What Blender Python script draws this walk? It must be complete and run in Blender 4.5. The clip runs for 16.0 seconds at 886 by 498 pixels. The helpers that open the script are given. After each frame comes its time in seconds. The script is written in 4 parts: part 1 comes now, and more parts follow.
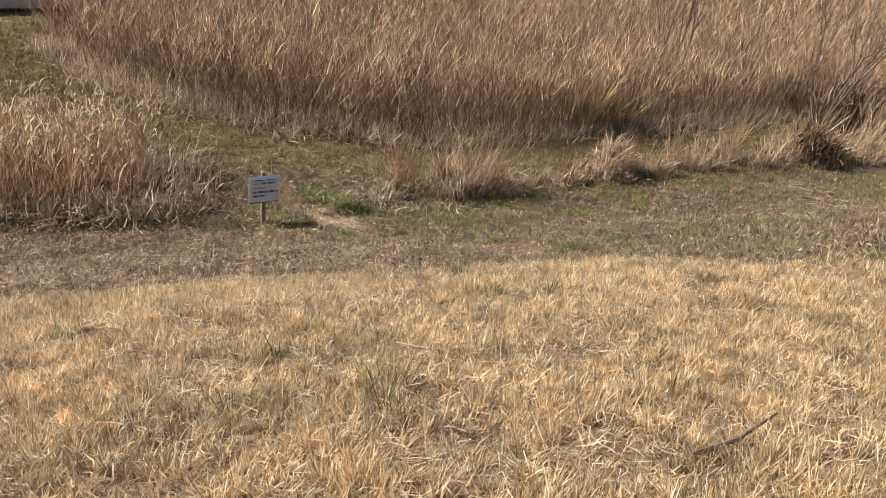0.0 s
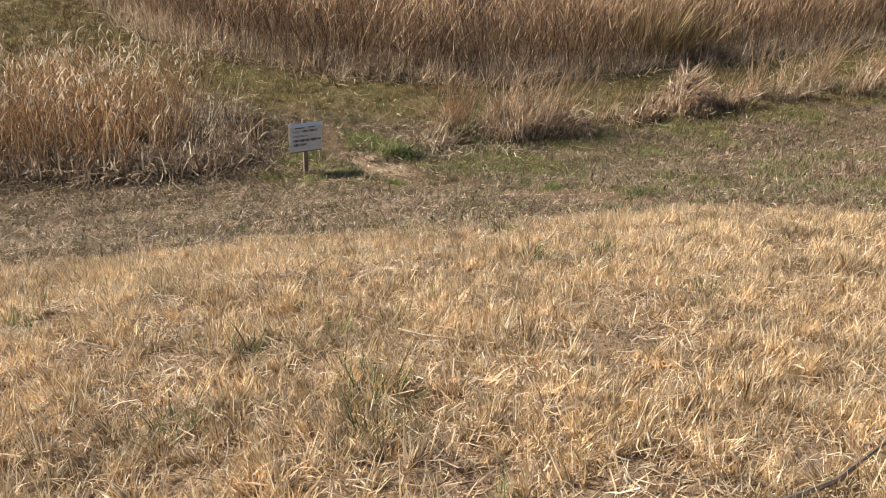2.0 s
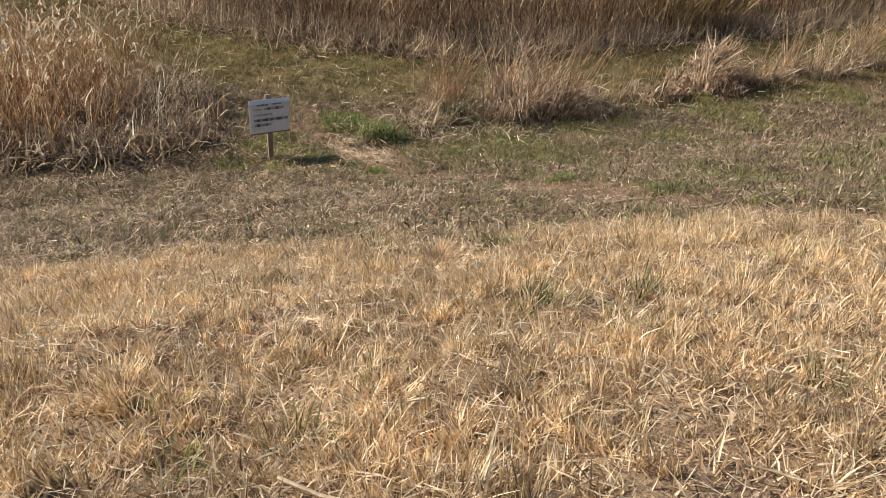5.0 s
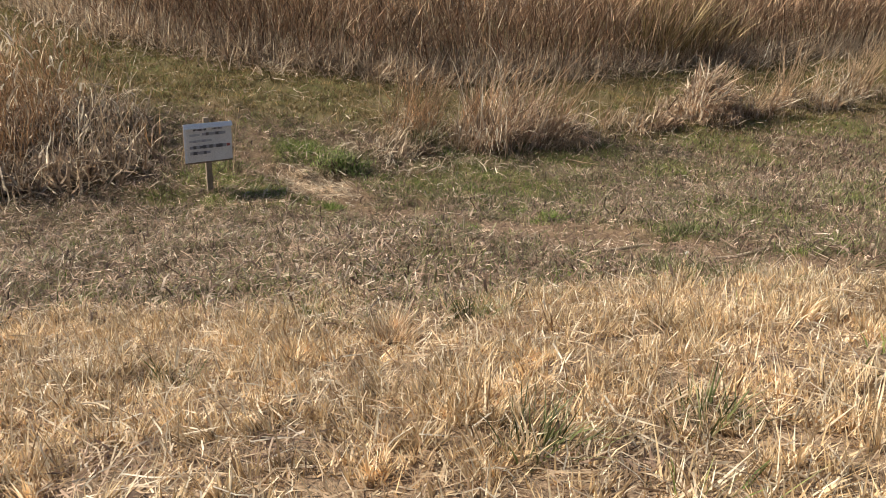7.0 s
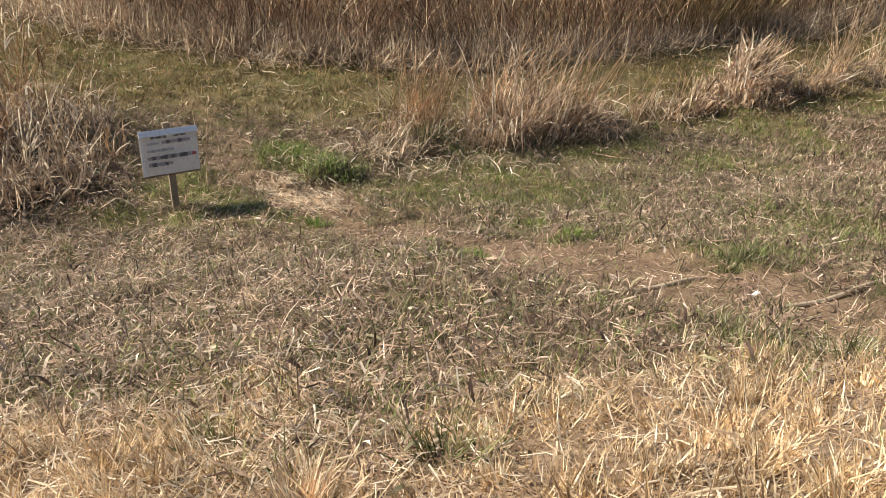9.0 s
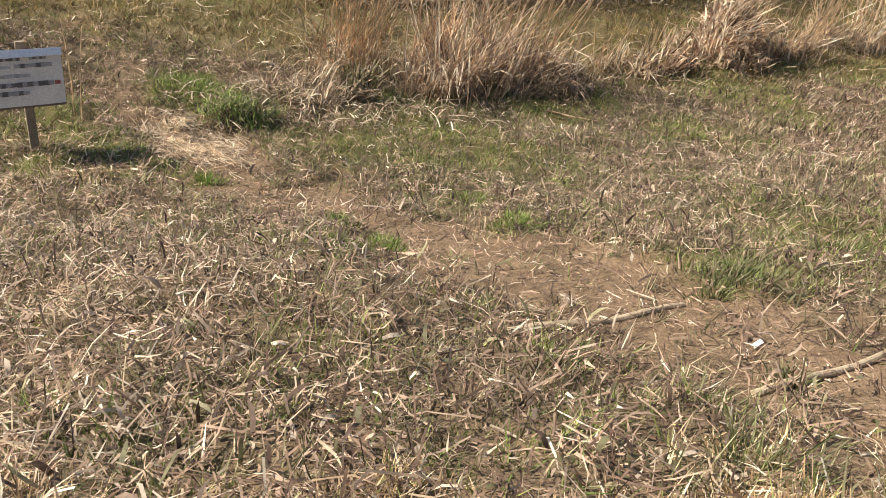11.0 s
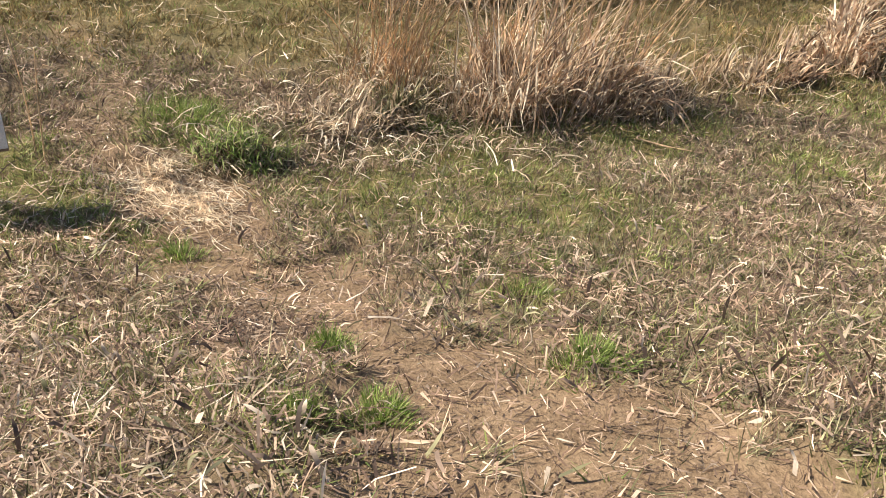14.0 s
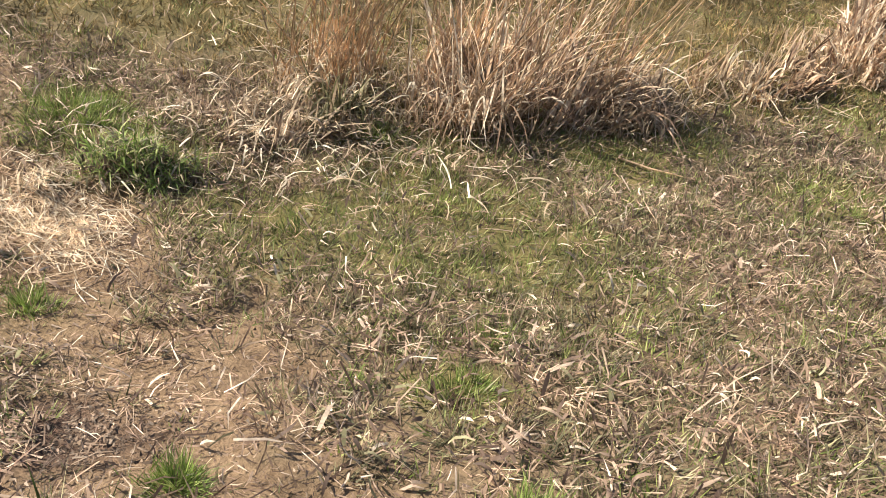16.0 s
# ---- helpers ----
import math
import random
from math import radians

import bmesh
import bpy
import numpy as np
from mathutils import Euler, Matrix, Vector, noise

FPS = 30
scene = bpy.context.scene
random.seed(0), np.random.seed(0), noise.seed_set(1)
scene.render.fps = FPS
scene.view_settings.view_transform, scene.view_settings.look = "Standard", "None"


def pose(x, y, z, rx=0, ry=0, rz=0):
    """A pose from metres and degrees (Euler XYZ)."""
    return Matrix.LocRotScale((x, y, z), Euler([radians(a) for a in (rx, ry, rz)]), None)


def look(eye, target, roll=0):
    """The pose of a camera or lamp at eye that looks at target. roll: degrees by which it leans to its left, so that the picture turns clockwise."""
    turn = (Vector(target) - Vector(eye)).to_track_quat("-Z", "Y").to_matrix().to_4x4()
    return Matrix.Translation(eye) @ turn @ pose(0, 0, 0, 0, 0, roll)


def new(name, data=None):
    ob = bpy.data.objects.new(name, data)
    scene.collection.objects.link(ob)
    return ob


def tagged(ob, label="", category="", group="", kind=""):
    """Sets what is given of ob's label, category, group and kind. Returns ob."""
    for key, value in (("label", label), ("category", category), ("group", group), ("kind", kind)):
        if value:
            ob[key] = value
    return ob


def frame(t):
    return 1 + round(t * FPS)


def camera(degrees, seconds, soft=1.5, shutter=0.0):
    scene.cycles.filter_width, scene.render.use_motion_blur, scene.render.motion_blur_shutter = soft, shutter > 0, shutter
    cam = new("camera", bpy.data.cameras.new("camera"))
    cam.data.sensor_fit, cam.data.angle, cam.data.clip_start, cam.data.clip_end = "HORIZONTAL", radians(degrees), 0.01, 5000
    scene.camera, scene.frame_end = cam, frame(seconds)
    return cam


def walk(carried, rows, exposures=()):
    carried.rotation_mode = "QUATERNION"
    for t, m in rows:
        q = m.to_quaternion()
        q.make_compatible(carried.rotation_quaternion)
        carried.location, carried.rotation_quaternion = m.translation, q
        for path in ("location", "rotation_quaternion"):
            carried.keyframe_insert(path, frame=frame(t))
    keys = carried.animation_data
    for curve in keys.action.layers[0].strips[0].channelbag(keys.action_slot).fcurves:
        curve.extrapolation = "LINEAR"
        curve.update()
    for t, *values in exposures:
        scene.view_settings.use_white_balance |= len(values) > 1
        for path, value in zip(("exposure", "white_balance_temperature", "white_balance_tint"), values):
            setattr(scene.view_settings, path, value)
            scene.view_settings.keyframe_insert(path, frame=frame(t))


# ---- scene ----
PATH = [
    (0, (1.376, -12.586, 5.701), (1.609, -10.78, 4.873), 9.3),
    (0.5, (1.541, -12.341, 5.627), (1.724, -10.548, 4.761), 7.9),
    (1, (1.651, -12.112, 5.574), (1.738, -10.332, 4.667), 6.8),
    (1.5, (1.728, -11.891, 5.504), (1.812, -10.122, 4.575), 5.0),
    (2, (1.796, -11.663, 5.434), (1.859, -9.918, 4.459), 5.7),
    (2.5, (1.828, -11.447, 5.358), (1.882, -9.727, 4.339), 5.3),
    (3, (1.903, -11.197, 5.257), (1.985, -9.495, 4.211), 3.5),
    (3.5, (1.92, -10.896, 5.136), (1.987, -9.207, 4.067), 5.5),
    (4, (1.996, -10.536, 5.045), (2.037, -8.838, 3.989), 4.2),
    (4.2, (2.004, -10.393, 4.998), (2.025, -8.684, 3.959), 5.2),
    (6.3, (2.121, -9.012, 4.282), (2.223, -7.277, 3.292), 6.9),
    (6.5, (2.12, -8.872, 4.238), (2.223, -7.125, 3.271), 7.1),
    (7, (2.16, -8.507, 4.15), (2.268, -6.746, 3.209), 7.1),
    (7.5, (2.241, -8.203, 4.107), (2.229, -6.453, 3.137), 5.8),
    (8, (2.307, -7.836, 4.025), (2.338, -6.082, 3.065), 6.8),
    (8.5, (2.374, -7.448, 3.907), (2.437, -5.707, 2.925), 4.7),
    (9, (2.432, -7.11, 3.806), (2.473, -5.368, 2.824), 4.5),
    (9.2, (2.475, -6.957, 3.777), (2.543, -5.211, 2.803), 3.9),
    (11.3, (2.709, -5.738, 3.415), (2.894, -4.081, 2.31), 10.6),
    (11.5, (2.738, -5.675, 3.472), (2.916, -4.02, 2.364), 9.3),
    (12, (2.73, -5.248, 3.294), (2.852, -3.598, 2.17), 7.4),
    (12.5, (2.752, -4.985, 3.252), (2.762, -3.325, 2.136), 6.3),
    (13, (2.819, -4.669, 3.165), (2.801, -3.011, 2.045), 6.4),
    (13.5, (2.882, -4.36, 3.089), (2.857, -2.717, 1.95), 7.5),
    (14, (2.885, -4.072, 3.03), (2.884, -2.431, 1.888), 7.3),
    (14.5, (2.919, -3.791, 2.973), (2.926, -2.151, 1.828), 8.4),
    (15, (2.91, -3.547, 2.886), (2.948, -1.921, 1.723), 8.5),
    (15.5, (2.988, -3.277, 2.864), (3.066, -1.668, 1.679), 7.7),
    (16, (3.075, -2.996, 2.808), (3.129, -1.387, 1.621), 10.6),
]
cam = camera(56.0, 16.0, soft=0.9)
walk(cam, [(t, look(eye, target, roll)) for t, eye, target, roll in PATH],
     exposures=[(0, 0.63), (3, 0.58), (4.5, 0.52), (7, 0.56), (9, 0.81), (12.5, 1.07), (14.5, 1.23), (16, 1.26)])

# ---- light ----
SUN_EL, SUN_AZ = 37.0, 174.0            # the sun's height, and its direction in the plan from +x
to_sun = Vector((math.cos(radians(SUN_AZ)) * math.cos(radians(SUN_EL)), math.sin(radians(SUN_AZ)) * math.cos(radians(SUN_EL)), math.sin(radians(SUN_EL))))
world = bpy.data.worlds.new("sky")
scene.world = world
world.use_nodes = True
wn = world.node_tree.nodes
sky = wn.new("ShaderNodeTexSky")
sky.sky_type, sky.sun_disc = "NISHITA", False
sky.sun_elevation, sky.sun_rotation = radians(SUN_EL), radians(90 - SUN_AZ)
world.node_tree.links.new(sky.outputs[0], wn["Background"].inputs[0])
wn["Background"].inputs[1].default_value = 0.071
sun = new("sun", bpy.data.lights.new("sun", "SUN"))
sun.data.energy, sun.data.angle, sun.data.color = 5.0, radians(0.7), (1.0, 0.915, 0.77)
sun.matrix_world = look(to_sun * 50, (0, 0, 0))

# ---- plan of the ground ----
K = 1.12
QS = [-3, -0.3, 0, 1.15, 1.9, 2.6, 3.9, 4.85, 5.6, 6.1, 7.3, 8.9, 10.7, 14, 17, 21, 26, 40]
ZS = [0, 0, 0.01, 0.22, 0.5, 0.8, 1.26, 1.68, 2.02, 2.28, 2.68, 3.12, 3.65, 4.6, 5.3, 5.4, 5.4, 0]
DRY_X = [-9, -1.5, 0, 1, 1.7, 2.3, 3, 3.7, 4.2, 4.7, 5.3, 7, 12]
DRY_Y = [-6.5, -5.0, -4.75, -4.5, -4.65, -4.95, -4.85, -4.55, -4.5, -5.1, -5.5, -5.3, -5.0]
TRAIL = [(-0.9, 3.2, 0.15), (-0.25, 2.3, 0.22), (0.62, 0.85, 0.36), (1.3, 0.15, 0.4), (2.15, -0.75, 0.5), (2.75, -1.55, 0.55), (3.35, -2.25, 0.6), (3.9, -3.05, 0.55), (4.2, -3.75, 0.5), (4.6, -4.6, 0.45), (5.6, -6.2, 0.4), (6.4, -9, 0.3)]
REED_NEAR = [(-9, -2.0), (-3.8, -0.75), (-1.9, -0.35), (-0.95, 0.55), (-0.9, 1.3), (-1.5, 2.2), (-2.6, 2.4), (-5, 2.2), (-9, 1.8)]
REED_FAR = [(-8.2, 15.5), (-6.7, 9.6), (-4.7, 7.2), (-2.9, 5.95), (-0.3, 5.35), (2.2, 5.35), (5, 6.6), (10.2, 9.8), (15, 12.8), (30, 20), (55, 33), (55, 75), (-14, 75), (-11, 30)]


def lattice(x, y, seed):
    h = np.sin(x * 127.1 + y * 311.7 + seed * 74.7) * 43758.5453
    return h - np.floor(h)


def vnoise(x, y, size, seed=0):
    """Smooth noise from 0 to 1 with bumps of about that size."""
    x, y = np.asarray(x, float) / size + 100.3, np.asarray(y, float) / size + 57.7
    i, j = np.floor(x), np.floor(y)
    u, v = x - i, y - j
    u, v = u * u * (3 - 2 * u), v * v * (3 - 2 * v)
    a, b, c, d = lattice(i, j, seed), lattice(i + 1, j, seed), lattice(i, j + 1, seed), lattice(i + 1, j + 1, seed)
    return (a * (1 - u) + b * u) * (1 - v) + (c * (1 - u) + d * u) * v


def smooth(a, b, v):
    f = np.clip((v - a) / (b - a), 0, 1)
    return f * f * (3 - 2 * f)


def slope(x, y):
    q = (0.4 * x - 0.917 * y) / K
    return K * (np.interp(q - 0.3, QS, ZS) + 2 * np.interp(q, QS, ZS) + np.interp(q + 0.3, QS, ZS)) / 4


def trail(x, y):
    """1 on the worn trail, 0 off it, with a frayed edge."""
    best = np.full(np.shape(x), 9.0)
    for (ax, ay, aw), (bx, by, bw) in zip(TRAIL, TRAIL[1:]):
        dx, dy = bx - ax, by - ay
        f = np.clip(((x - ax) * dx + (y - ay) * dy) / (dx * dx + dy * dy), 0, 1)
        best = np.minimum(best, np.hypot(x - ax - f * dx, y - ay - f * dy) / (aw + f * (bw - aw)))
    best = best + 1.2 * (vnoise(x, y, 0.35, 3) - 0.5) + 0.9 * (vnoise(x, y, 0.12, 4) - 0.5)
    return (1 - smooth(0.6, 1.15, best)) * (1 - 0.35 * smooth(0.6, 1.8, y))


def dry(x, y):
    """1 on the straw-coloured upper bank."""
    edge = np.interp(x, DRY_X, DRY_Y)
    return 1 - smooth(-0.55, 0.4, y - edge + 0.7 * (vnoise(x, y, 0.5, 5) - 0.5))


HOLES = [(3.71, -7.05, 0.16), (2.87, -8.17, 0.16), (0.44, -7.7, 0.2), (1.42, -6.81, 0.14), (2.82, -5.75, 0.22), (2.95, -8.4, 0.12), (1.06, -7.21, 0.16), (0.64, -5.71, 0.14), (2.76, -6.96, 0.14), (1.88, -6.82, 0.12), (1.46, -7.12, 0.14), (0.86, -7.54, 0.12), (2.05, -9.6, 0.14), (3.4, -6.3, 0.15), (0.1, -6.6, 0.15), (4.3, -6.6, 0.18)]


def damp(x, y):
    """1 on the dark, damp soil at the trail's edge."""
    d = np.hypot((x - 1.92) / 1.25, y + 1.22) / 0.36 + 0.8 * (vnoise(x, y, 0.2, 45) - 0.5)
    return 1 - smooth(0.4, 1.15, d)


def worn(x, y):
    """1 in the thin, flattened spots of the upper bank."""
    w = 0.0 * x
    for hx, hy, r in HOLES:
        w = np.maximum(w, 1 - smooth(0.4, 1.3, np.hypot((x - hx) / 1.5, y - hy) / (0.75 * r) + 0.7 * (vnoise(x, y, 0.12, 41) - 0.5)))
    return w


def inside(x, y, ring):
    hit = np.zeros(np.shape(x), bool)
    for (ax, ay), (bx, by) in zip(ring, ring[1:] + ring[:1]):
        if ay != by:
            hit ^= ((ay > y) != (by > y)) & (x < (bx - ax) * (y - ay) / (by - ay) + ax)
    return hit


GREENS = [(1.3, 1.25, 0.55), (0.75, 1.6, 0.5), (3.4, 0.85, 1.0), (2.4, 0.7, 0.75), (3.0, 1.4, 0.6), (4.9, 2.75, 0.5), (6.8, 3.8, 0.9), (9.5, 5.0, 1.0), (4.45, -2.55, 0.4), (5.3, -2.1, 0.35), (0.55, 0.15, 0.3), (1.45, -0.35, 0.28), (-0.4, -0.2, 0.35), (3.3, -0.75, 0.3), (6.5, -1.5, 0.6), (8.5, 0.3, 1.0), (-2.5, 5.0, 0.9), (5.9, 1.9, 0.7), (-0.15, 0.55, 0.5), (0.2, 0.3, 0.35), (0.15, -0.25, 0.3), (4.3, 2.2, 0.55)]


def green(x, y):
    g = 0.0 * x
    for gx, gy, r in GREENS:
        g = np.maximum(g, 1 - smooth(0.3, 1.2, np.hypot(x - gx, y - gy) / r))
    meadow = smooth(2.2, 3.4, y - 0.5 * np.clip(x - 4, 0, 20)) * (0.35 + 0.5 * vnoise(x, y, 1.3, 6)) * ~inside(x, y, REED_FAR)
    wide = (0.5 + 0.4 * smooth(5, 7, x)) * smooth(0.4, 0.75, vnoise(x, y, 1.1, 8)) * smooth(2.6, 4.2, x + 0.6 * y)
    g = np.maximum(g, wide)
    return np.clip(np.maximum(g * (0.6 + 0.8 * vnoise(x, y, 0.3, 7)), meadow), 0, 1)


def ground_z(x, y):
    x, y = np.asarray(x, float), np.asarray(y, float)
    near = 1 - smooth(10, 25, np.hypot(x - 2, y + 2))
    bumps = 0.07 * (vnoise(x, y, 0.9, 1) - 0.5) + 0.06 * (vnoise(x, y, 0.28, 2) - 0.5) + 0.025 * (vnoise(x, y, 0.13, 40) - 0.5)
    heap = 0.10 * np.exp(-((x - 2.35) ** 2 + (y + 3.2) ** 2) / 0.5)
    return slope(x, y) + near * (bumps * (1 - 0.6 * trail(x, y)) + heap - 0.03 * trail(x, y))


# ---- materials ----
def material(name):
    m = bpy.data.materials.new(name)
    m.use_nodes = True
    return m, m.node_tree.nodes, m.node_tree.links


def ramp_of(nodes, stops):
    r = nodes.new("ShaderNodeValToRGB")
    while len(r.color_ramp.elements) < len(stops):
        r.color_ramp.elements.new(0.5)
    for e, (p, c) in zip(r.color_ramp.elements, stops):
        e.position, e.color = p, (*c, 1)
    return r


def noise_of(nodes, links, scale, detail=4.0, rough=0.6):
    pos = nodes.new("ShaderNodeNewGeometry")
    n = nodes.new("ShaderNodeTexNoise")
    n.inputs["Scale"].default_value, n.inputs["Detail"].default_value, n.inputs["Roughness"].default_value = scale, detail, rough
    links.new(pos.outputs["Position"], n.inputs["Vector"])
    return n


def mixed(nodes, links, kind, fac, a, b):
    m = nodes.new("ShaderNodeMix")
    m.data_type, m.blend_type = "RGBA", kind
    for sock, v in ((m.inputs[0], fac), (m.inputs[6], a), (m.inputs[7], b)):
        if isinstance(v, (int, float)):
            sock.default_value = v
        elif isinstance(v, tuple):
            sock.default_value = (*v, 1)
        else:
            links.new(v, sock)
    return m.outputs[2]


def blade_material(name, stops, patch=1.2, through_light=0.25, rough=0.6, spread=0.45, clump=13.0, fleck=0.34):
    """Dry or green blades: each one its own shade, with patches and small clumps of lighter and darker growth."""
    m, nodes, links = material(name)
    geo = nodes.new("ShaderNodeNewGeometry")
    ramp = ramp_of(nodes, stops)
    links.new(geo.outputs["Random Per Island"], ramp.inputs[0])
    n = noise_of(nodes, links, patch)
    shade = ramp_of(nodes, [(0.3, (1 - spread,) * 3), (0.7, (1 + spread * 0.5,) * 3)])
    links.new(n.outputs["Fac"], shade.inputs[0])
    col = mixed(nodes, links, "MULTIPLY", 1.0, ramp.outputs[0], shade.outputs[0])
    small = noise_of(nodes, links, clump, 2)
    sm = ramp_of(nodes, [(0.36, (1 - fleck,) * 3), (0.64, (1 + fleck,) * 3)])
    links.new(small.outputs["Fac"], sm.inputs[0])
    col = mixed(nodes, links, "MULTIPLY", 1.0, col, sm.outputs[0])
    grain = noise_of(nodes, links, 60, 2)
    gr = ramp_of(nodes, [(0.3, (0.8,) * 3), (0.7, (1.1,) * 3)])
    links.new(grain.outputs["Fac"], gr.inputs[0])
    col = mixed(nodes, links, "MULTIPLY", 1.0, col, gr.outputs[0])
    b = nodes["Principled BSDF"]
    b.inputs["Roughness"].default_value = rough
    b.inputs["Specular IOR Level"].default_value = 0.3
    links.new(col, b.inputs["Base Color"])
    tr = nodes.new("ShaderNodeBsdfTranslucent")
    links.new(col, tr.inputs[0])
    mix = nodes.new("ShaderNodeMixShader")
    mix.inputs[0].default_value = through_light
    links.new(b.outputs[0], mix.inputs[1])
    links.new(tr.outputs[0], mix.inputs[2])
    links.new(mix.outputs[0], nodes["Material Output"].inputs[0])
    return m


def surface_material(name, stops, scale=12.0, rough=0.8, bump=0.3, metal=0.0, fine=80.0):
    m, nodes, links = material(name)
    n = noise_of(nodes, links, scale, 6)
    ramp = ramp_of(nodes, stops)
    links.new(n.outputs["Fac"], ramp.inputs[0])
    f = noise_of(nodes, links, fine, 3)
    sp = ramp_of(nodes, [(0.3, (0.82,) * 3), (0.7, (1.12,) * 3)])
    links.new(f.outputs["Fac"], sp.inputs[0])
    b = nodes["Principled BSDF"]
    links.new(mixed(nodes, links, "MULTIPLY", 1.0, ramp.outputs[0], sp.outputs[0]), b.inputs["Base Color"])
    b.inputs["Roughness"].default_value, b.inputs["Metallic"].default_value = rough, metal
    b.inputs["Specular IOR Level"].default_value = 0.3
    bp = nodes.new("ShaderNodeBump")
    bp.inputs["Strength"].default_value, bp.inputs["Distance"].default_value = bump, 0.01
    links.new(f.outputs["Fac"], bp.inputs["Height"])
    links.new(bp.outputs[0], b.inputs["Normal"])
    return m


M_STRAW = blade_material("straw_grass", [(0.0, (0.32, 0.205, 0.115)), (0.3, (0.62, 0.435, 0.238)), (0.65, (0.83, 0.63, 0.385)), (1.0, (0.97, 0.86, 0.66))], 2.2, 0.26, spread=0.42)
M_TUSSOCK = blade_material("pale_tussock_grass", [(0.0, (0.32, 0.205, 0.13)), (0.3, (0.62, 0.45, 0.29)), (0.7, (0.84, 0.68, 0.48)), (1.0, (0.95, 0.86, 0.70))], 2.5, 0.42, spread=0.5)
M_THATCH = blade_material("grey_brown_thatch", [(0.0, (0.095, 0.06, 0.044)), (0.35, (0.235, 0.15, 0.104)), (0.65, (0.41, 0.285, 0.20)), (0.9, (0.58, 0.43, 0.31)), (1.0, (0.84, 0.70, 0.56))], 3.2, 0.25, spread=0.55, clump=8.0, fleck=0.42)
M_TUFT = blade_material("fresh_green_tuft", [(0.0, (0.08, 0.125, 0.026)), (0.5, (0.20, 0.285, 0.06)), (1.0, (0.44, 0.48, 0.18))], 3.0, 0.35, spread=0.3)
M_GREEN = blade_material("green_grass", [(0.0, (0.10, 0.14, 0.034)), (0.5, (0.215, 0.27, 0.07)), (1.0, (0.44, 0.44, 0.175))], 2.0, 0.3)
M_SAGE = blade_material("sage_mown_grass", [(0.0, (0.095, 0.092, 0.045)), (0.5, (0.225, 0.21, 0.112)), (1.0, (0.48, 0.43, 0.255))], 1.5, 0.3, clump=8.0, fleck=0.42)
M_OLIVE = blade_material("olive_grass", [(0.0, (0.10, 0.076, 0.03)), (0.45, (0.235, 0.168, 0.064)), (1.0, (0.52, 0.38, 0.19))], 2.0, 0.25, spread=0.55, clump=6.0)
M_REED = blade_material("dry_reed", [(0.0, (0.25, 0.14, 0.075)), (0.4, (0.48, 0.29, 0.15)), (0.8, (0.68, 0.46, 0.265)), (1.0, (0.90, 0.73, 0.50))], 0.9, 0.2)
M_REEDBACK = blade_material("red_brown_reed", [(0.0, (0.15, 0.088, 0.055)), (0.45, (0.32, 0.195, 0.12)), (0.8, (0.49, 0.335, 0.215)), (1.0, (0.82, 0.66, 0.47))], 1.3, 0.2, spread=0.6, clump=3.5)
M_LITTER = blade_material("dead_leaf_litter", [(0.0, (0.24, 0.165, 0.11)), (0.5, (0.48, 0.36, 0.25)), (0.85, (0.68, 0.54, 0.38)), (1.0, (0.90, 0.79, 0.60))], 1.5, 0.3)
M_PLUME = blade_material("pale_plume", [(0.0, (0.62, 0.47, 0.31)), (1.0, (0.92, 0.82, 0.65))], 1.0, 0.4)
# soil crumbs on the trail, and the shade-dark leaves under the leafy clump
M_CRUMB_SHADE = blade_material("soil_crumb_and_foot_shade", [(0.0, (0.06, 0.04, 0.027)), (0.6, (0.16, 0.105, 0.068)), (1.0, (0.30, 0.21, 0.14))], 2.0, 0.0)
# upper reed leaves: plume-head gold, with sunlit tops put into the colour
M_REEDTOP = blade_material("sunlit_tone_reed_top", [(0.0, (0.34, 0.19, 0.105)), (0.45, (0.68, 0.44, 0.26)), (0.85, (0.88, 0.64, 0.42)), (1.0, (0.95, 0.80, 0.59))], 0.7, 0.32, spread=0.55, clump=3.5)
M_TWIG = surface_material("grey_twig", [(0.3, (0.11, 0.08, 0.06)), (0.7, (0.22, 0.17, 0.13))], 8)
M_LOG = surface_material("weathered_log", [(0.25, (0.20, 0.15, 0.10)), (0.5, (0.40, 0.31, 0.21)), (0.75, (0.56, 0.45, 0.32))], 7, 0.85, 0.6)
M_POST = surface_material("brown_post_wood", [(0.3, (0.20, 0.155, 0.11)), (0.7, (0.34, 0.27, 0.195))], 9, 0.8, 0.4)
M_BOARD = surface_material("backing_board", [(0.3, (0.17, 0.12, 0.085)), (0.7, (0.24, 0.18, 0.13))], 6, 0.8, 0.3)
M_PAPER = surface_material("white_laminate", [(0.3, (0.72, 0.69, 0.65)), (0.7, (0.81, 0.78, 0.74))], 5, 0.35, 0.05)
M_EDGE = surface_material("white_plastic_edge", [(0.3, (0.76, 0.75, 0.74)), (0.7, (0.84, 0.83, 0.82))], 5, 0.3, 0.05)
M_INK = surface_material("black_print", [(0.3, (0.12, 0.11, 0.11)), (0.7, (0.18, 0.17, 0.17))], 20, 0.6, 0.0)
M_FADED = surface_material("faded_print", [(0.3, (0.34, 0.33, 0.34)), (0.7, (0.42, 0.41, 0.42))], 20, 0.6, 0.0)
M_PALEINK = surface_material("worn_print", [(0.3, (0.46, 0.45, 0.45)), (0.7, (0.56, 0.55, 0.55))], 20, 0.6, 0.0)
M_LEAFY = blade_material("dull_green_leaf", [(0.0, (0.07, 0.078, 0.03)), (0.5, (0.18, 0.20, 0.075)), (1.0, (0.42, 0.41, 0.21))], 4.0, 0.25, spread=0.4)
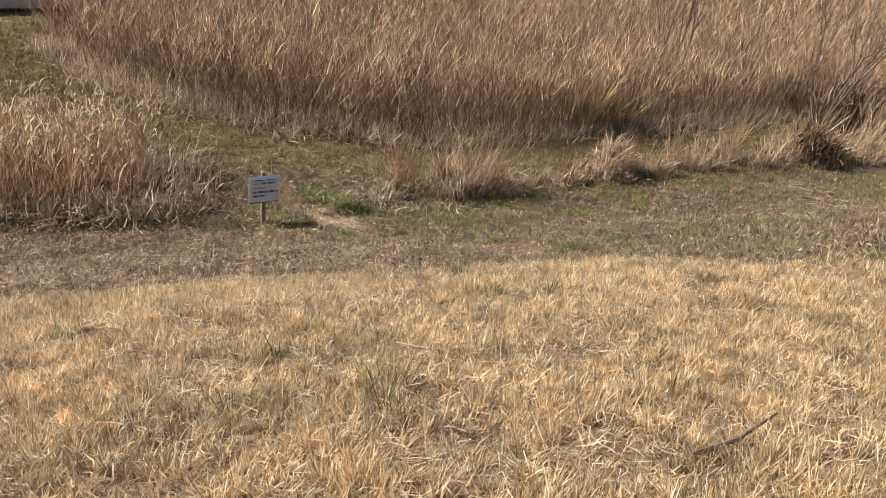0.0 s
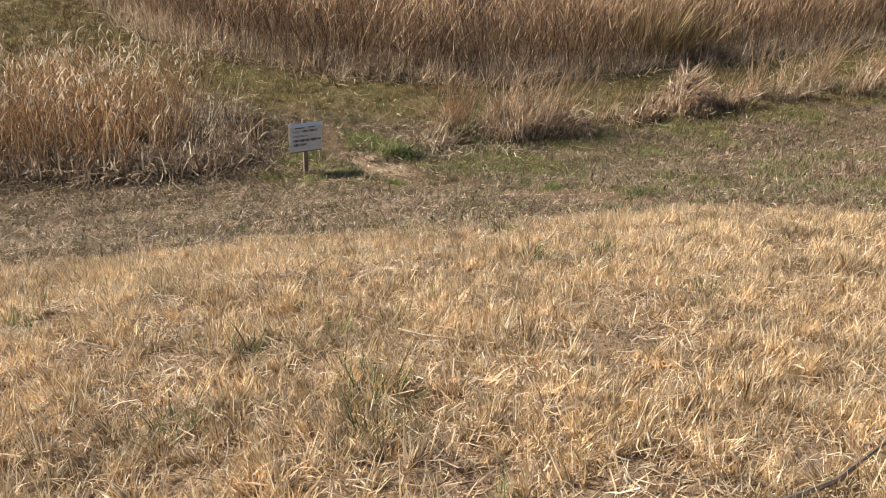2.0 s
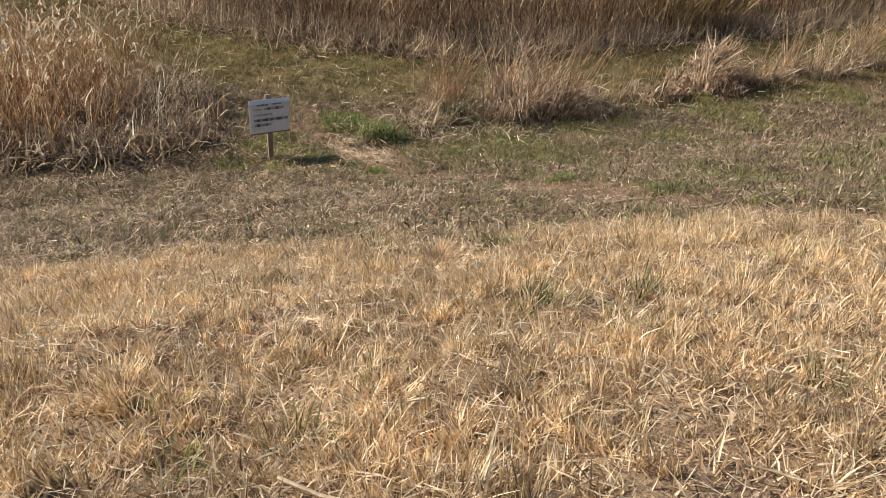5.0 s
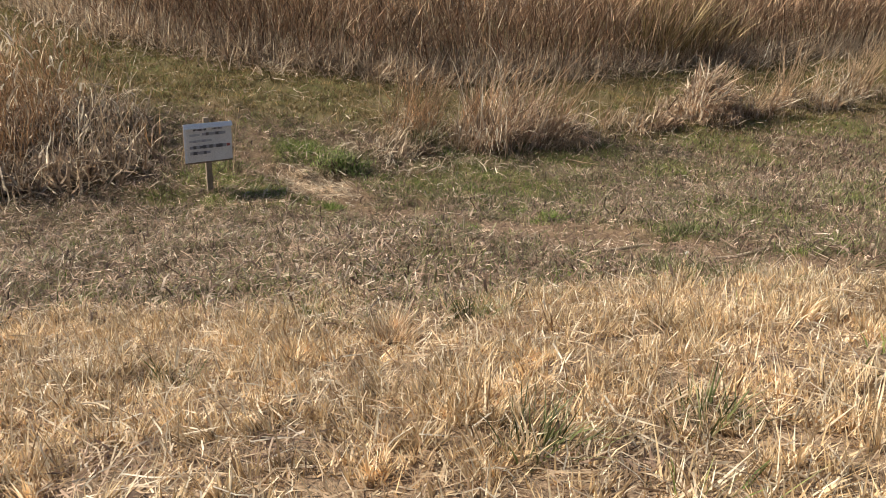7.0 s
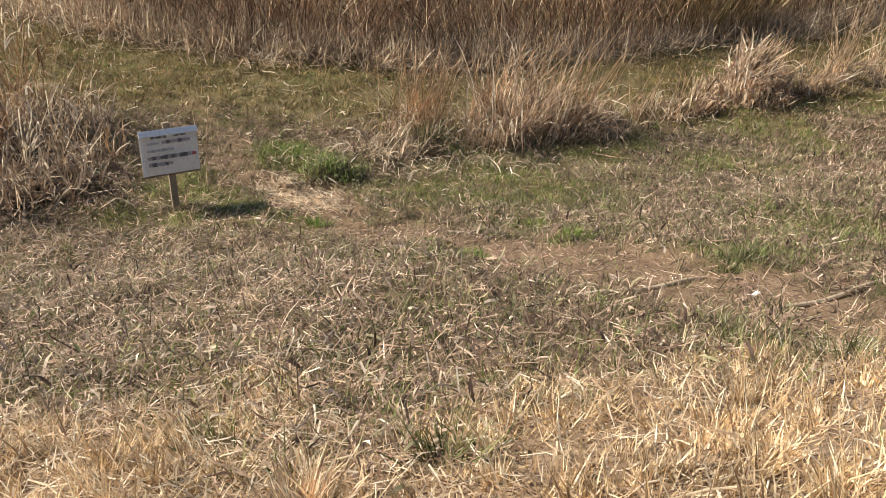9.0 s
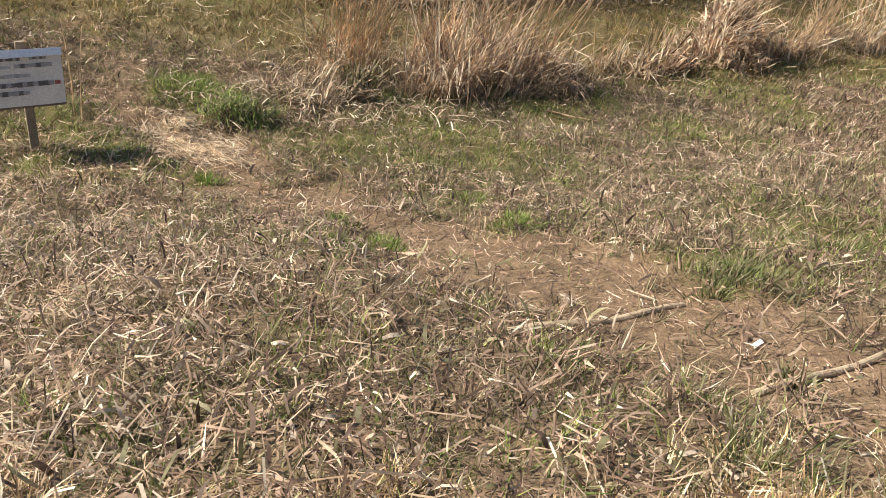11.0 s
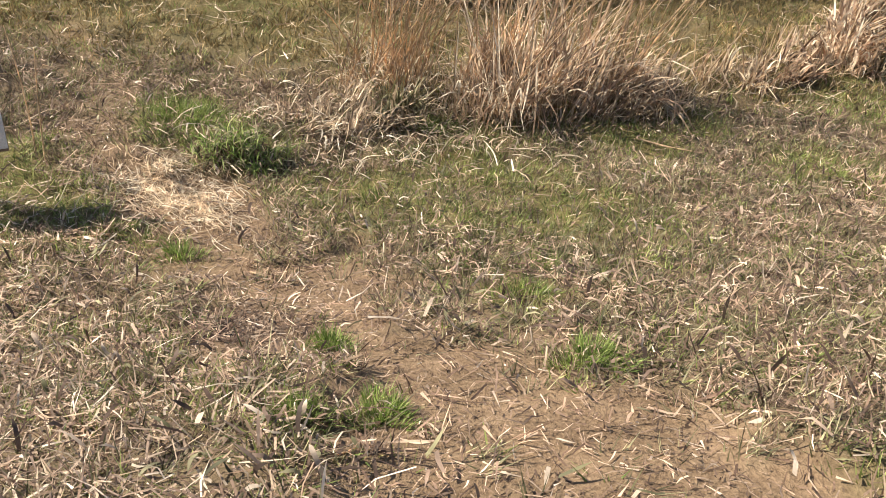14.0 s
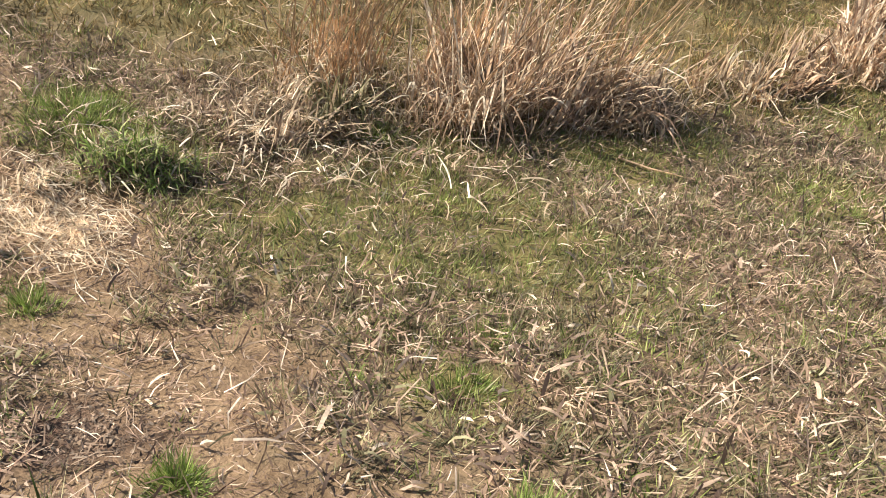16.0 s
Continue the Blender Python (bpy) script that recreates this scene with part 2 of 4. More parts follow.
M_DEAD = blade_material("pinkish_dead_grass", [(0.0, (0.31, 0.20, 0.135)), (0.3, (0.60, 0.425, 0.29)), (0.7, (0.82, 0.64, 0.46)), (1.0, (0.95, 0.85, 0.68))], 2.5, 0.5, spread=0.5, clump=9.0)
M_OLIVESTEM = blade_material("olive_stem", [(0.0, (0.17, 0.13, 0.055)), (0.5, (0.36, 0.265, 0.125)), (1.0, (0.60, 0.45, 0.26))], 1.5, 0.25, clump=4.0)
M_BRAMBLE = blade_material("dark_bramble", [(0.0, (0.11, 0.075, 0.055)), (0.6, (0.27, 0.18, 0.13)), (1.0, (0.56, 0.42, 0.31))], 1.5, 0.1, clump=4.0)
M_BIT = blade_material("dead_leaf_bit", [(0.0, (0.07, 0.046, 0.034)), (0.45, (0.19, 0.125, 0.09)), (0.7, (0.42, 0.30, 0.22)), (1.0, (0.80, 0.66, 0.51))], 3.0, 0.2, spread=0.5, clump=8.0)
M_RED = surface_material("red_print", [(0.3, (0.32, 0.09, 0.08)), (0.7, (0.40, 0.13, 0.11))], 20, 0.6, 0.0)
M_CONCRETE = surface_material("pale_concrete", [(0.3, (0.42, 0.40, 0.36)), (0.7, (0.56, 0.54, 0.49))], 3, 0.85, 0.3)
# near-black colour for the shade under the slab bridge
M_DARK = surface_material("slab_underside_shade", [(0.3, (0.05, 0.04, 0.035)), (0.7, (0.09, 0.07, 0.06))], 5, 0.8, 0.3)
M_SCRAP = surface_material("white_scrap", [(0.3, (0.55, 0.53, 0.48)), (0.7, (0.70, 0.68, 0.63))], 9, 0.5, 0.1)


def ground_material():
    m, nodes, links = material("grassland_soil")
    def att(name):
        a = nodes.new("ShaderNodeAttribute")
        a.attribute_name = name
        return a.outputs["Fac"]
    fine, wide = noise_of(nodes, links, 45, 5, 0.7), noise_of(nodes, links, 4, 5)
    def two(a, b, src):
        r = ramp_of(nodes, [(0.35, a), (0.68, b)])
        links.new(src.outputs["Fac"], r.inputs[0])
        return r.outputs[0]
    base = mixed(nodes, links, "MIX", 0.5, two((0.07, 0.05, 0.03), (0.24, 0.175, 0.105), fine), two((0.11, 0.08, 0.05), (0.22, 0.16, 0.10), wide))
    straw = two((0.13, 0.085, 0.056), (0.42, 0.30, 0.195), fine)
    soil = mixed(nodes, links, "MIX", 0.5, two((0.10, 0.062, 0.036), (0.36, 0.25, 0.158), fine), two((0.13, 0.082, 0.048), (0.31, 0.21, 0.132), wide))
    moss = mixed(nodes, links, "MIX", 0.5, two((0.06, 0.06, 0.022), (0.24, 0.20, 0.085), fine), two((0.09, 0.085, 0.03), (0.20, 0.15, 0.065), wide))
    c = mixed(nodes, links, "MIX", att("dry"), base, straw)
    c = mixed(nodes, links, "MIX", att("green"), c, moss)
    c = mixed(nodes, links, "MIX", att("bare"), c, soil)
    wet = two((0.055, 0.034, 0.024), (0.16, 0.10, 0.072), fine)
    c = mixed(nodes, links, "MIX", att("damp"), c, wet)
    b = nodes["Principled BSDF"]
    links.new(c, b.inputs["Base Color"])
    b.inputs["Roughness"].default_value = 0.95
    b.inputs["Specular IOR Level"].default_value = 0.15
    bp = nodes.new("ShaderNodeBump")
    bp.inputs["Strength"].default_value, bp.inputs["Distance"].default_value = 0.9, 0.02
    links.new(fine.outputs["Fac"], bp.inputs["Height"])
    links.new(bp.outputs[0], b.inputs["Normal"])
    return m


M_GROUND = ground_material()

# ---- mesh builders ----
rng = np.random.default_rng(7)


def mesh_of(name, verts, loops, starts, mat, soft=False):
    me = bpy.data.meshes.new(name)
    me.vertices.add(len(verts))
    me.vertices.foreach_set("co", np.ascontiguousarray(verts, np.float32).ravel())
    me.loops.add(len(loops))
    me.loops.foreach_set("vertex_index", np.ascontiguousarray(loops, np.int32))
    me.polygons.add(len(starts))
    me.polygons.foreach_set("loop_start", np.ascontiguousarray(starts, np.int32))
    if soft:
        me.polygons.foreach_set("use_smooth", np.ones(len(starts), bool))
    me.materials.append(mat)
    me.update(calc_edges=True)
    me.validate()
    return me


def blade_arrays(p, h, w, az, lean, bend, levels=2, face=None, taper=0.75, drop=0.0):
    """Tapered, bowed strips: p feet, h lengths, w widths, az the way they lean, lean and bend their slant and bow."""
    n = len(p)
    face = rng.uniform(0, math.tau, n) if face is None else face
    way = np.stack([np.cos(az), np.sin(az), 0 * az], 1)
    side = np.stack([np.cos(face), np.sin(face), 0 * face], 1)
    rows = []
    for k in range(levels + 1):
        f = k / levels
        slant = lean * f + bend * f * f
        rise = f * np.sqrt(np.clip(1 - np.minimum(0.95, np.abs(lean + 0.6 * bend * f)) ** 2, 0.03, 1))
        c = p + way * (slant * h)[:, None]
        c[:, 2] += (rise - drop * f**3) * h
        if k < levels:
            half = side * (w * 0.5 * (1 - taper * f))[:, None]
            rows += [c - half, c + half]
        else:
            rows.append(c)
    verts = np.stack(rows, 1)
    per = 2 * levels + 1
    base = (np.arange(n) * per)[:, None]
    quad = [i for k in range(levels - 1) for i in (2 * k, 2 * k + 1, 2 * k + 3, 2 * k + 2)]
    tri = [2 * levels - 2, 2 * levels - 1, 2 * levels]
    pattern = np.array(quad + tri)
    loops = (base + pattern).ravel()
    offs = np.array([4 * k for k in range(levels - 1)] + [4 * (levels - 1)])
    starts = ((np.arange(n) * len(pattern))[:, None] + offs).ravel()
    return verts.reshape(-1, 3), loops, starts


def curl_arrays(p, h, w, az, rise, curl, at, turn=0.0, levels=6):
    """Strips that leave the foot at the angle rise and bend over by curl round the fraction at of their length, turning sideways by turn."""
    n = len(p)
    centre, rows = np.array(p, float), []
    face = az + math.pi / 2 + rng.normal(0, 0.5, n)
    side = np.stack([np.cos(face), np.sin(face), rng.normal(0, 0.25, n)], 1)
    for k in range(levels + 1):
        f = k / levels
        if k < levels:
            half = side * (w * 0.5 * (0.75 + 0.5 * f if f < 0.5 else 1.4 - 0.8 * f))[:, None]
            rows += [centre - half, centre + half]
        else:
            rows.append(centre)
        up = rise - curl * smooth(at - 0.3, at + 0.3, f + 0.5 / levels)
        a = az + turn * f
        centre = centre + np.stack([np.cos(a) * np.cos(up), np.sin(a) * np.cos(up), np.sin(up)], 1) * (h / levels)[:, None]
        centre[:, 2] = np.maximum(centre[:, 2], ground_z(centre[:, 0], centre[:, 1]) + 0.012)
    verts = np.stack(rows, 1).reshape(-1, 3)
    pattern = np.array([i for k in range(levels - 1) for i in (2 * k, 2 * k + 1, 2 * k + 3, 2 * k + 2)] + [2 * levels - 2, 2 * levels - 1, 2 * levels])
    loops = ((np.arange(n) * (2 * levels + 1))[:, None] + pattern).ravel()
    starts = ((np.arange(n) * len(pattern))[:, None] + np.arange(levels) * 4).ravel()
    return verts, loops, starts


def flat_arrays(p, length, w, az, tilt):
    """Short pointed clippings."""
    n = len(p)
    way = np.stack([np.cos(az), np.sin(az), tilt], 1) * (length * 0.5)[:, None]
    side = np.stack([-np.sin(az), np.cos(az), rng.uniform(-0.9, 0.9, n)], 1) * (w * 0.5)[:, None]
    verts = np.stack([p - way - side, p - way + side, p + way], 1).reshape(-1, 3)
    return verts, np.arange(n * 3), np.arange(n) * 3


def straw_arrays(p, length, w, az, tilt):
    """Lying straws: thin strips along the ground."""
    n = len(p)
    way = np.stack([np.cos(az), np.sin(az), tilt], 1) * (length * 0.5)[:, None]
    roll = rng.uniform(-0.6, 0.6, n)
    side = np.stack([-np.sin(az), np.cos(az), roll], 1) * (w * 0.5)[:, None]
    bow = np.stack([-np.sin(az), np.cos(az), 0 * az], 1) * (length * rng.normal(0, 0.13, n))[:, None]
    verts = np.stack([p - way - side, p - way + side, p + bow + side, p + bow - side, p + way], 1).reshape(-1, 3)
    pattern = np.array([0, 3, 2, 1, 3, 4, 2])
    loops = ((np.arange(n) * 5)[:, None] + pattern).ravel()
    starts = ((np.arange(n) * 7)[:, None] + np.array([0, 4])).ravel()
    return verts, loops, starts


def joined(*sets):
    verts, loops, starts, nv, nl = [], [], [], 0, 0
    for v, l, s in sets:
        verts.append(v), loops.append(l + nv), starts.append(s + nl)
        nv, nl = nv + len(v), nl + len(l)
    return np.concatenate(verts), np.concatenate(loops), np.concatenate(starts)


def stuff(name, arrays, mat, label, category):
    return tagged(new(name, mesh_of(name, *arrays, mat)), label, category, kind="stuff")


def part(name, bm, mat, parent, label=""):
    """Links a bmesh as one mesh object under a thing or a part."""
    me = bpy.data.meshes.new(name)
    bm.to_mesh(me)
    bm.free()
    me.materials.append(mat)
    ob = new(name, me)
    ob.parent = parent
    return tagged(ob, label)


def array_part(name, arrays, mat, parent, label=""):
    ob = new(name, mesh_of(name, *arrays, mat))
    ob.parent = parent
    return tagged(ob, label, kind="stuff")


def thing(name, m, label, category, group=""):
    ob = new(name)
    ob.matrix_world = m
    return tagged(ob, label, category, group)


def box(sx, sy, sz, at=(0, 0, 0), bevel=0.0, wobble=0.0):
    bm = bmesh.new()
    bmesh.ops.create_cube(bm, size=1, matrix=Matrix.Translation(at) @ Matrix.Diagonal((sx, sy, sz, 1)))
    if bevel:
        bmesh.ops.bevel(bm, geom=list(bm.edges), offset=bevel, segments=2, affect="EDGES")
    for v in bm.verts if wobble else ():
        v.co += Vector([random.uniform(-wobble, wobble) for _ in range(3)])
    return bm


def tube(bm, pts, radii, sides=6):
    """A bowed, tapering round bar through the points."""
    rings = []
    for i, (p, r) in enumerate(zip(pts, radii)):
        d = (Vector(pts[min(i + 1, len(pts) - 1)]) - Vector(pts[max(i - 1, 0)])).normalized()
        a = d.orthogonal().normalized()
        b = d.cross(a)
        rings.append([bm.verts.new(Vector(p) + (a * math.cos(math.tau * k / sides) + b * math.sin(math.tau * k / sides)) * r) for k in range(sides)])
    for lo, hi in zip(rings, rings[1:]):
        for k in range(sides):
            bm.faces.new((lo[k], lo[(k + 1) % sides], hi[(k + 1) % sides], hi[k]))
    bm.faces.new(rings[0][::-1])
    bm.faces.new(rings[-1])
    return bm


def scatter(n, x0, x1, y0, y1):
    return rng.uniform(x0, x1, n), rng.uniform(y0, y1, n)


def feet(x, y, up=0.0):
    return np.stack([x, y, ground_z(x, y) + up], 1)


# ---- the ground ----
def graded(lo, hi, step, far):
    core = list(np.arange(lo, hi + step / 2, step))
    for sign, edge in ((-1, lo), (1, hi)):
        d, s, some = 0.0, step, []
        while d < far:
            s *= 1.25
            d += s
            some.append(edge + sign * d)
        core = some[::-1] + core if sign < 0 else core + some
    return np.array(core)


gx, gy = graded(-5, 9, 0.075, 2500), graded(-13, 8, 0.075, 2500)
GX, GY = np.meshgrid(gx, gy)
gverts = np.stack([GX.ravel(), GY.ravel(), ground_z(GX, GY).ravel()], 1)
nx = len(gx)
ii, jj = np.meshgrid(np.arange(nx - 1), np.arange(len(gy) - 1))
corner = (jj * nx + ii).ravel()
gloops = np.stack([corner, corner + 1, corner + nx + 1, corner + nx], 1).ravel()
gmesh = mesh_of("ground", gverts, gloops, np.arange(len(corner)) * 4, M_GROUND, True)
for name, values in (("dry", dry(GX, GY)), ("bare", trail(GX, GY) * 0.82), ("green", green(GX, GY)), ("damp", damp(GX, GY))):
    gmesh.attributes.new(name, "FLOAT", "POINT").data.foreach_set("value", np.ascontiguousarray(values.ravel(), np.float32))
tagged(new("ground", gmesh), "grassy bank sloping down to a flat meadow, with a worn soil trail", "ground", kind="structure")


# ---- standing and lying grass ----
def tufted(tufts_x, tufts_y, per, radius, h, hvar, w, splay, levels, drift=(0.0, 0.0), size=None, loose=0.15, bow=0.45):
    """Blades in small tufts that splay outwards."""
    n = len(tufts_x)
    size = np.ones(n) if size is None else size
    k = np.repeat(np.arange(n), per)
    a, r = rng.uniform(0, math.tau, len(k)), radius * np.sqrt(rng.uniform(0, 1, len(k)))
    x, y = tufts_x[k] + np.cos(a) * r, tufts_y[k] + np.sin(a) * r
    comb = rng.normal(0, 1, (n, 2)) * 0.26
    lx = np.cos(a) * splay * r / radius + comb[k, 0] + drift[0] + rng.normal(0, loose, len(k))
    ly = np.sin(a) * splay * r / radius + comb[k, 1] + drift[1] + rng.normal(0, loose, len(k))
    lean = np.minimum(0.85, np.hypot(lx, ly))
    hh = h * np.exp(rng.normal(0, hvar, len(k))) * size[k]
    return blade_arrays(feet(x, y, -0.005), hh, w * rng.uniform(0.7, 1.4, len(k)), np.arctan2(ly, lx), lean * 0.8, rng.uniform(0, bow, len(k)), levels)


def keep(x, y, chance):
    s = rng.uniform(0, 1, len(x)) < chance
    return x[s], y[s]


# straw-coloured upper bank: dense where the walk passes, thinner to the sides
def fade(x, y, x0, x1, y0, soft=1.3):
    """1 well inside the strip walked, 0 at its sides and upper end."""
    return smooth(0, soft, x - x0) * smooth(0, soft, x1 - x) * smooth(0, soft, y - y0)


def bank_fields(count, x0, x1, y0, y1, least=0.2):
    x, y = scatter(count, x0, x1, y0, y1)
    return keep(x, y, dry(x, y) * np.clip(-0.55 + 1.2 * vnoise(x, y, 0.34, 11) + 1.3 * vnoise(x, y, 0.12, 31), least, 1) * (1 - 0.5 * trail(x, y)) * (1 - 0.7 * worn(x, y)))


x, y = bank_fields(15500, -2.2, 6.4, -12.8, -3.6)
x, y = keep(x, y, fade(x, y, -2.2, 6.4, -12.8))
sz = (0.5 + 0.55 * vnoise(x, y, 0.35, 12) + 0.5 * vnoise(x, y, 0.12, 31)) * (0.6 + 0.4 * smooth(0.4, 1.0, dry(x, y)))
a = tufted(x, y, 16, 0.034, 0.08, 0.3, 0.0064, 0.25, 2, (-0.08, 0.0), sz, 0.12, 0.36)
c = tufted(x, y, 10, 0.05, 0.06, 0.4, 0.0066, 0.4, 1, (-0.08, 0.0), sz, 0.2)
x, y = bank_fields(21000, -1.2, 5.8, -12.0, -4.0, 0.5)
x, y = keep(x, y, fade(x, y, -1.2, 5.8, -12.0))
d = tufted(x, y, 12, 0.07, 0.045, 0.4, 0.0072, 0.6, 1, (-0.05, 0), None, 0.28)
x, y = bank_fields(19000, -9, 14, -16, -3.6, 0.35)
away = rng.uniform(0, 1, len(x)) < np.maximum(smooth(3.2, 4.4, np.abs(x - 2.1)), 1 - smooth(-12.4, -11.0, y))
x, y = x[away], y[away]
b = tufted(x, y, 10, 0.07, 0.08, 0.35, 0.013, 0.45, 1, (-0.03, 0.0), None, 0.15, 0.25)
stuff("dry_grass", joined(a, b, c, d), M_STRAW, "straw-coloured mown dry grass in dense tufts on the bank", "grass")
x, y = scatter(82000, -2.2, 6.4, -12.6, -3.6)
x, y = keep(x, y, fade(x, y, -2.2, 6.4, -12.6, 2.2) * dry(x, y) * (0.35 + vnoise(x, y, 0.5, 13)))
n = len(x)
stuff("straw_litter", straw_arrays(feet(x, y, 0.012) + [0, 0, 1] * rng.uniform(0, 0.04, (n, 1)), rng.uniform(0.03, 0.15, n), rng.uniform(0.0022, 0.0055, n), rng.uniform(0, math.tau, n), rng.normal(0, 0.28, n)), M_TUSSOCK, "loose pale straw lying between the dry grass tufts", "straw")
x, y = scatter(260, -3.5, 8, -12, -3.6)
x, y = keep(x, y, dry(x, y) * (vnoise(x, y, 0.8, 14) > 0.55))
stuff("green_shoots", tufted(x, y, 12, 0.09, 0.10, 0.35, 0.007, 0.5, 2), M_GREEN, "few green shoots growing through the dry grass", "grass")


hx, hy = np.concatenate([rng.normal(h[0], 0.9 * h[2], 80) for h in HOLES]), np.concatenate([rng.normal(h[1], 0.6 * h[2], 80) for h in HOLES])
n = len(hx)
stuff("dead_clippings", straw_arrays(feet(hx, hy, 0.012) + [0, 0, 1] * rng.uniform(0, 0.025, (n, 1)), rng.uniform(0.03, 0.1, n), rng.uniform(0.003, 0.007, n), rng.uniform(0, math.tau, n), rng.normal(0, 0.2, n)), M_THATCH, "dark dead clippings in thin spots of the dry grass", "clippings")


# mown belt below it
def belt(x, y):
    return (1 - dry(x, y)) * (1 - smooth(2.0, 3.0, y - 0.5 * np.clip(x - 4, 0, 20)))


def side_thin(x):
    return 1 - 0.6 * smooth(3.2, 4.8, np.abs(x - 2.6))


def core(x, y):
    return (x > -4) & (x < 6.5) & (y < 3.2)


x, y = scatter(20000, -9, 15, -6.0, 8)
x, y = keep(x, y, belt(x, y) * (1 - 0.9 * trail(x, y)) * (0.3 + 0.85 * vnoise(x, y, 0.4, 15)) * (1 - 0.5 * green(x, y)))
inner = core(x, y)
a = tufted(x[inner], y[inner], 12, 0.05, 0.064, 0.45, 0.0066, 0.55, 2, (0.1, 0.0))
b = tufted(x[~inner], y[~inner], 9, 0.08, 0.07, 0.4, 0.013, 0.55, 1, (0.1, 0.0))
x, y = scatter(15000, 5.6, 15, -5.0, 8)
x, y = keep(x, y, belt(x, y) * (0.2 + 1.1 * vnoise(x, y, 0.35, 36)) * (1 - 0.4 * green(x, y)))
b = joined(b, tufted(x, y, 7, 0.1, 0.06, 0.45, 0.016, 0.9, 1, (0.1, 0.0)))
x, y = scatter(20000, -4, 6.5, -5.4, 3.2)
x, y = keep(x, y, belt(x, y) * (1 - 0.9 * trail(x, y)) * (1 - 0.7 * green(x, y)))
x, y = keep(x, y, 1 - 0.5 * smooth(3.4, 5.0, x))
x, y = keep(x, y, 0.45 + 0.55 * smooth(1.5, 3.8, x + 0.4 * y))
c = tufted(x, y, 13, 0.06, 0.06, 0.5, 0.0066, 0.6, 1, (0.1, 0.0))
x, y = scatter(9000, 5.6, 15, -5.0, 8)
x, y = keep(x, y, belt(x, y) * smooth(0.3, 0.7, vnoise(x, y, 0.6, 37)))
c = joined(c, tufted(x, y, 8, 0.1, 0.055, 0.45, 0.014, 0.9, 1, (0.1, 0.0)))
stuff("mown_grass", joined(a, b), M_THATCH, "short mown grey-brown grass on the lower bank", "grass")
stuff("sage_grass", c, M_SAGE, "short grey-green mown grass mixed into the lower bank", "grass")
x, y = scatter(95000, -4, 6.5, -5.4, 3.2)
x, y = keep(x, y, belt(x, y) * (1 - 0.88 * trail(x, y)) * (1 - 0.85 * green(x, y)) * (0.35 + 0.9 * vnoise(x, y, 0.45, 17)))
n = len(x)
a = flat_arrays(feet(x, y, 0.008) + [0, 0, 1] * rng.uniform(0, 0.04, (n, 1)), rng.uniform(0.015, 0.085, n), rng.uniform(0.003, 0.010, n), rng.uniform(0, math.tau, n), rng.normal(0, 0.22, n))
x, y = scatter(100000, -4, 6.5, -5.4, 3.2)
x, y = keep(x, y, belt(x, y) * (1 - 0.85 * trail(x, y)) * (1 - 0.8 * green(x, y)) * np.clip(-0.5 + 1.1 * vnoise(x, y, 0.5, 32) + 1.2 * vnoise(x, y, 0.16, 33), 0.08, 0.7) * side_thin(x))
n = len(x)
e = straw_arrays(feet(x, y, 0.012) + [0, 0, 1] * rng.uniform(0, 0.05, (n, 1)), 0.025 + 0.2 * rng.uniform(0, 1, n) ** 3, rng.uniform(0.0022, 0.0078, n), rng.uniform(0, math.tau, n), rng.normal(0, 0.4, n))
x, y = scatter(48000, -9, 15, -6.0, 8)
x, y = keep(x, y, belt(x, y) * (1 - 0.8 * trail(x, y)) * (1 - 0.8 * green(x, y)) * (0.3 + 0.9 * vnoise(x, y, 0.45, 18)))
n = len(x)
b = straw_arrays(feet(x, y, 0.02) + [0, 0, 1] * rng.uniform(0, 0.03, (n, 1)), 0.04 + 0.2 * rng.uniform(0, 1, n) ** 2, rng.uniform(0.003, 0.0085, n), rng.uniform(0, math.tau, n), rng.normal(0, 0.3, n))
for bits, mat, label in ((11000, M_BIT, "curled dark and pale dead leaf bits on the mown bank"), (3500, M_SAGE, "grey-green leaf bits on the mown bank")):
    x, y = scatter(bits * 2, -5, 9.5, -5.6, 4.5)
    x, y = keep(x, y, belt(x, y) * (1 - 0.85 * trail(x, y)) * (1 - 0.6 * green(x, y)) * (0.1 + 0.9 * vnoise(x, y, 0.28, 46)) * (1 - 0.9 * damp(x, y)))
    n = len(x)
    stuff("leaf_bits", curl_arrays(feet(x, y, 0.01) + [0, 0, 1] * rng.uniform(0, 0.04, (n, 1)), rng.uniform(0.045, 0.13, n), rng.uniform(0.008, 0.02, n), rng.uniform(0, math.tau, n), rng.normal(0.45, 0.4, n), rng.uniform(0.2, 1.6, n), rng.uniform(0.3, 0.8, n), rng.normal(0, 0.7, n), 3), mat, label, "leaves")
stuff("grass_clippings", joined(a, b, e), M_THATCH, "grey-brown grass clippings and straw scattered on the mown bank", "clippings")
x, y = scatter(52000, -6, 4.5, -5.6, 0.6)
x, y = keep(x, y, belt(x, y) * (1 - 0.8 * trail(x, y)) * (1 - 0.7 * green(x, y)) * (0.15 + 1.1 * vnoise(x, y, 0.3, 43)) * (1 - smooth(0.9, 3.2, x + 0.3 * (y + 2))) * 0.75 * (1 - 0.85 * damp(x, y)))
n = len(x)
stuff("pale_clippings", straw_arrays(feet(x, y, 0.015) + [0, 0, 1] * rng.uniform(0, 0.045, (n, 1)), 0.03 + 0.16 * rng.uniform(0, 1, n) ** 2, rng.uniform(0.003, 0.0085, n), rng.uniform(0, math.tau, n), rng.normal(0, 0.3, n)), M_DEAD, "pale pinkish straw clippings on the mown bank near the sign", "clippings")
x, y = scatter(66000, -9, 15, -6.0, 8)
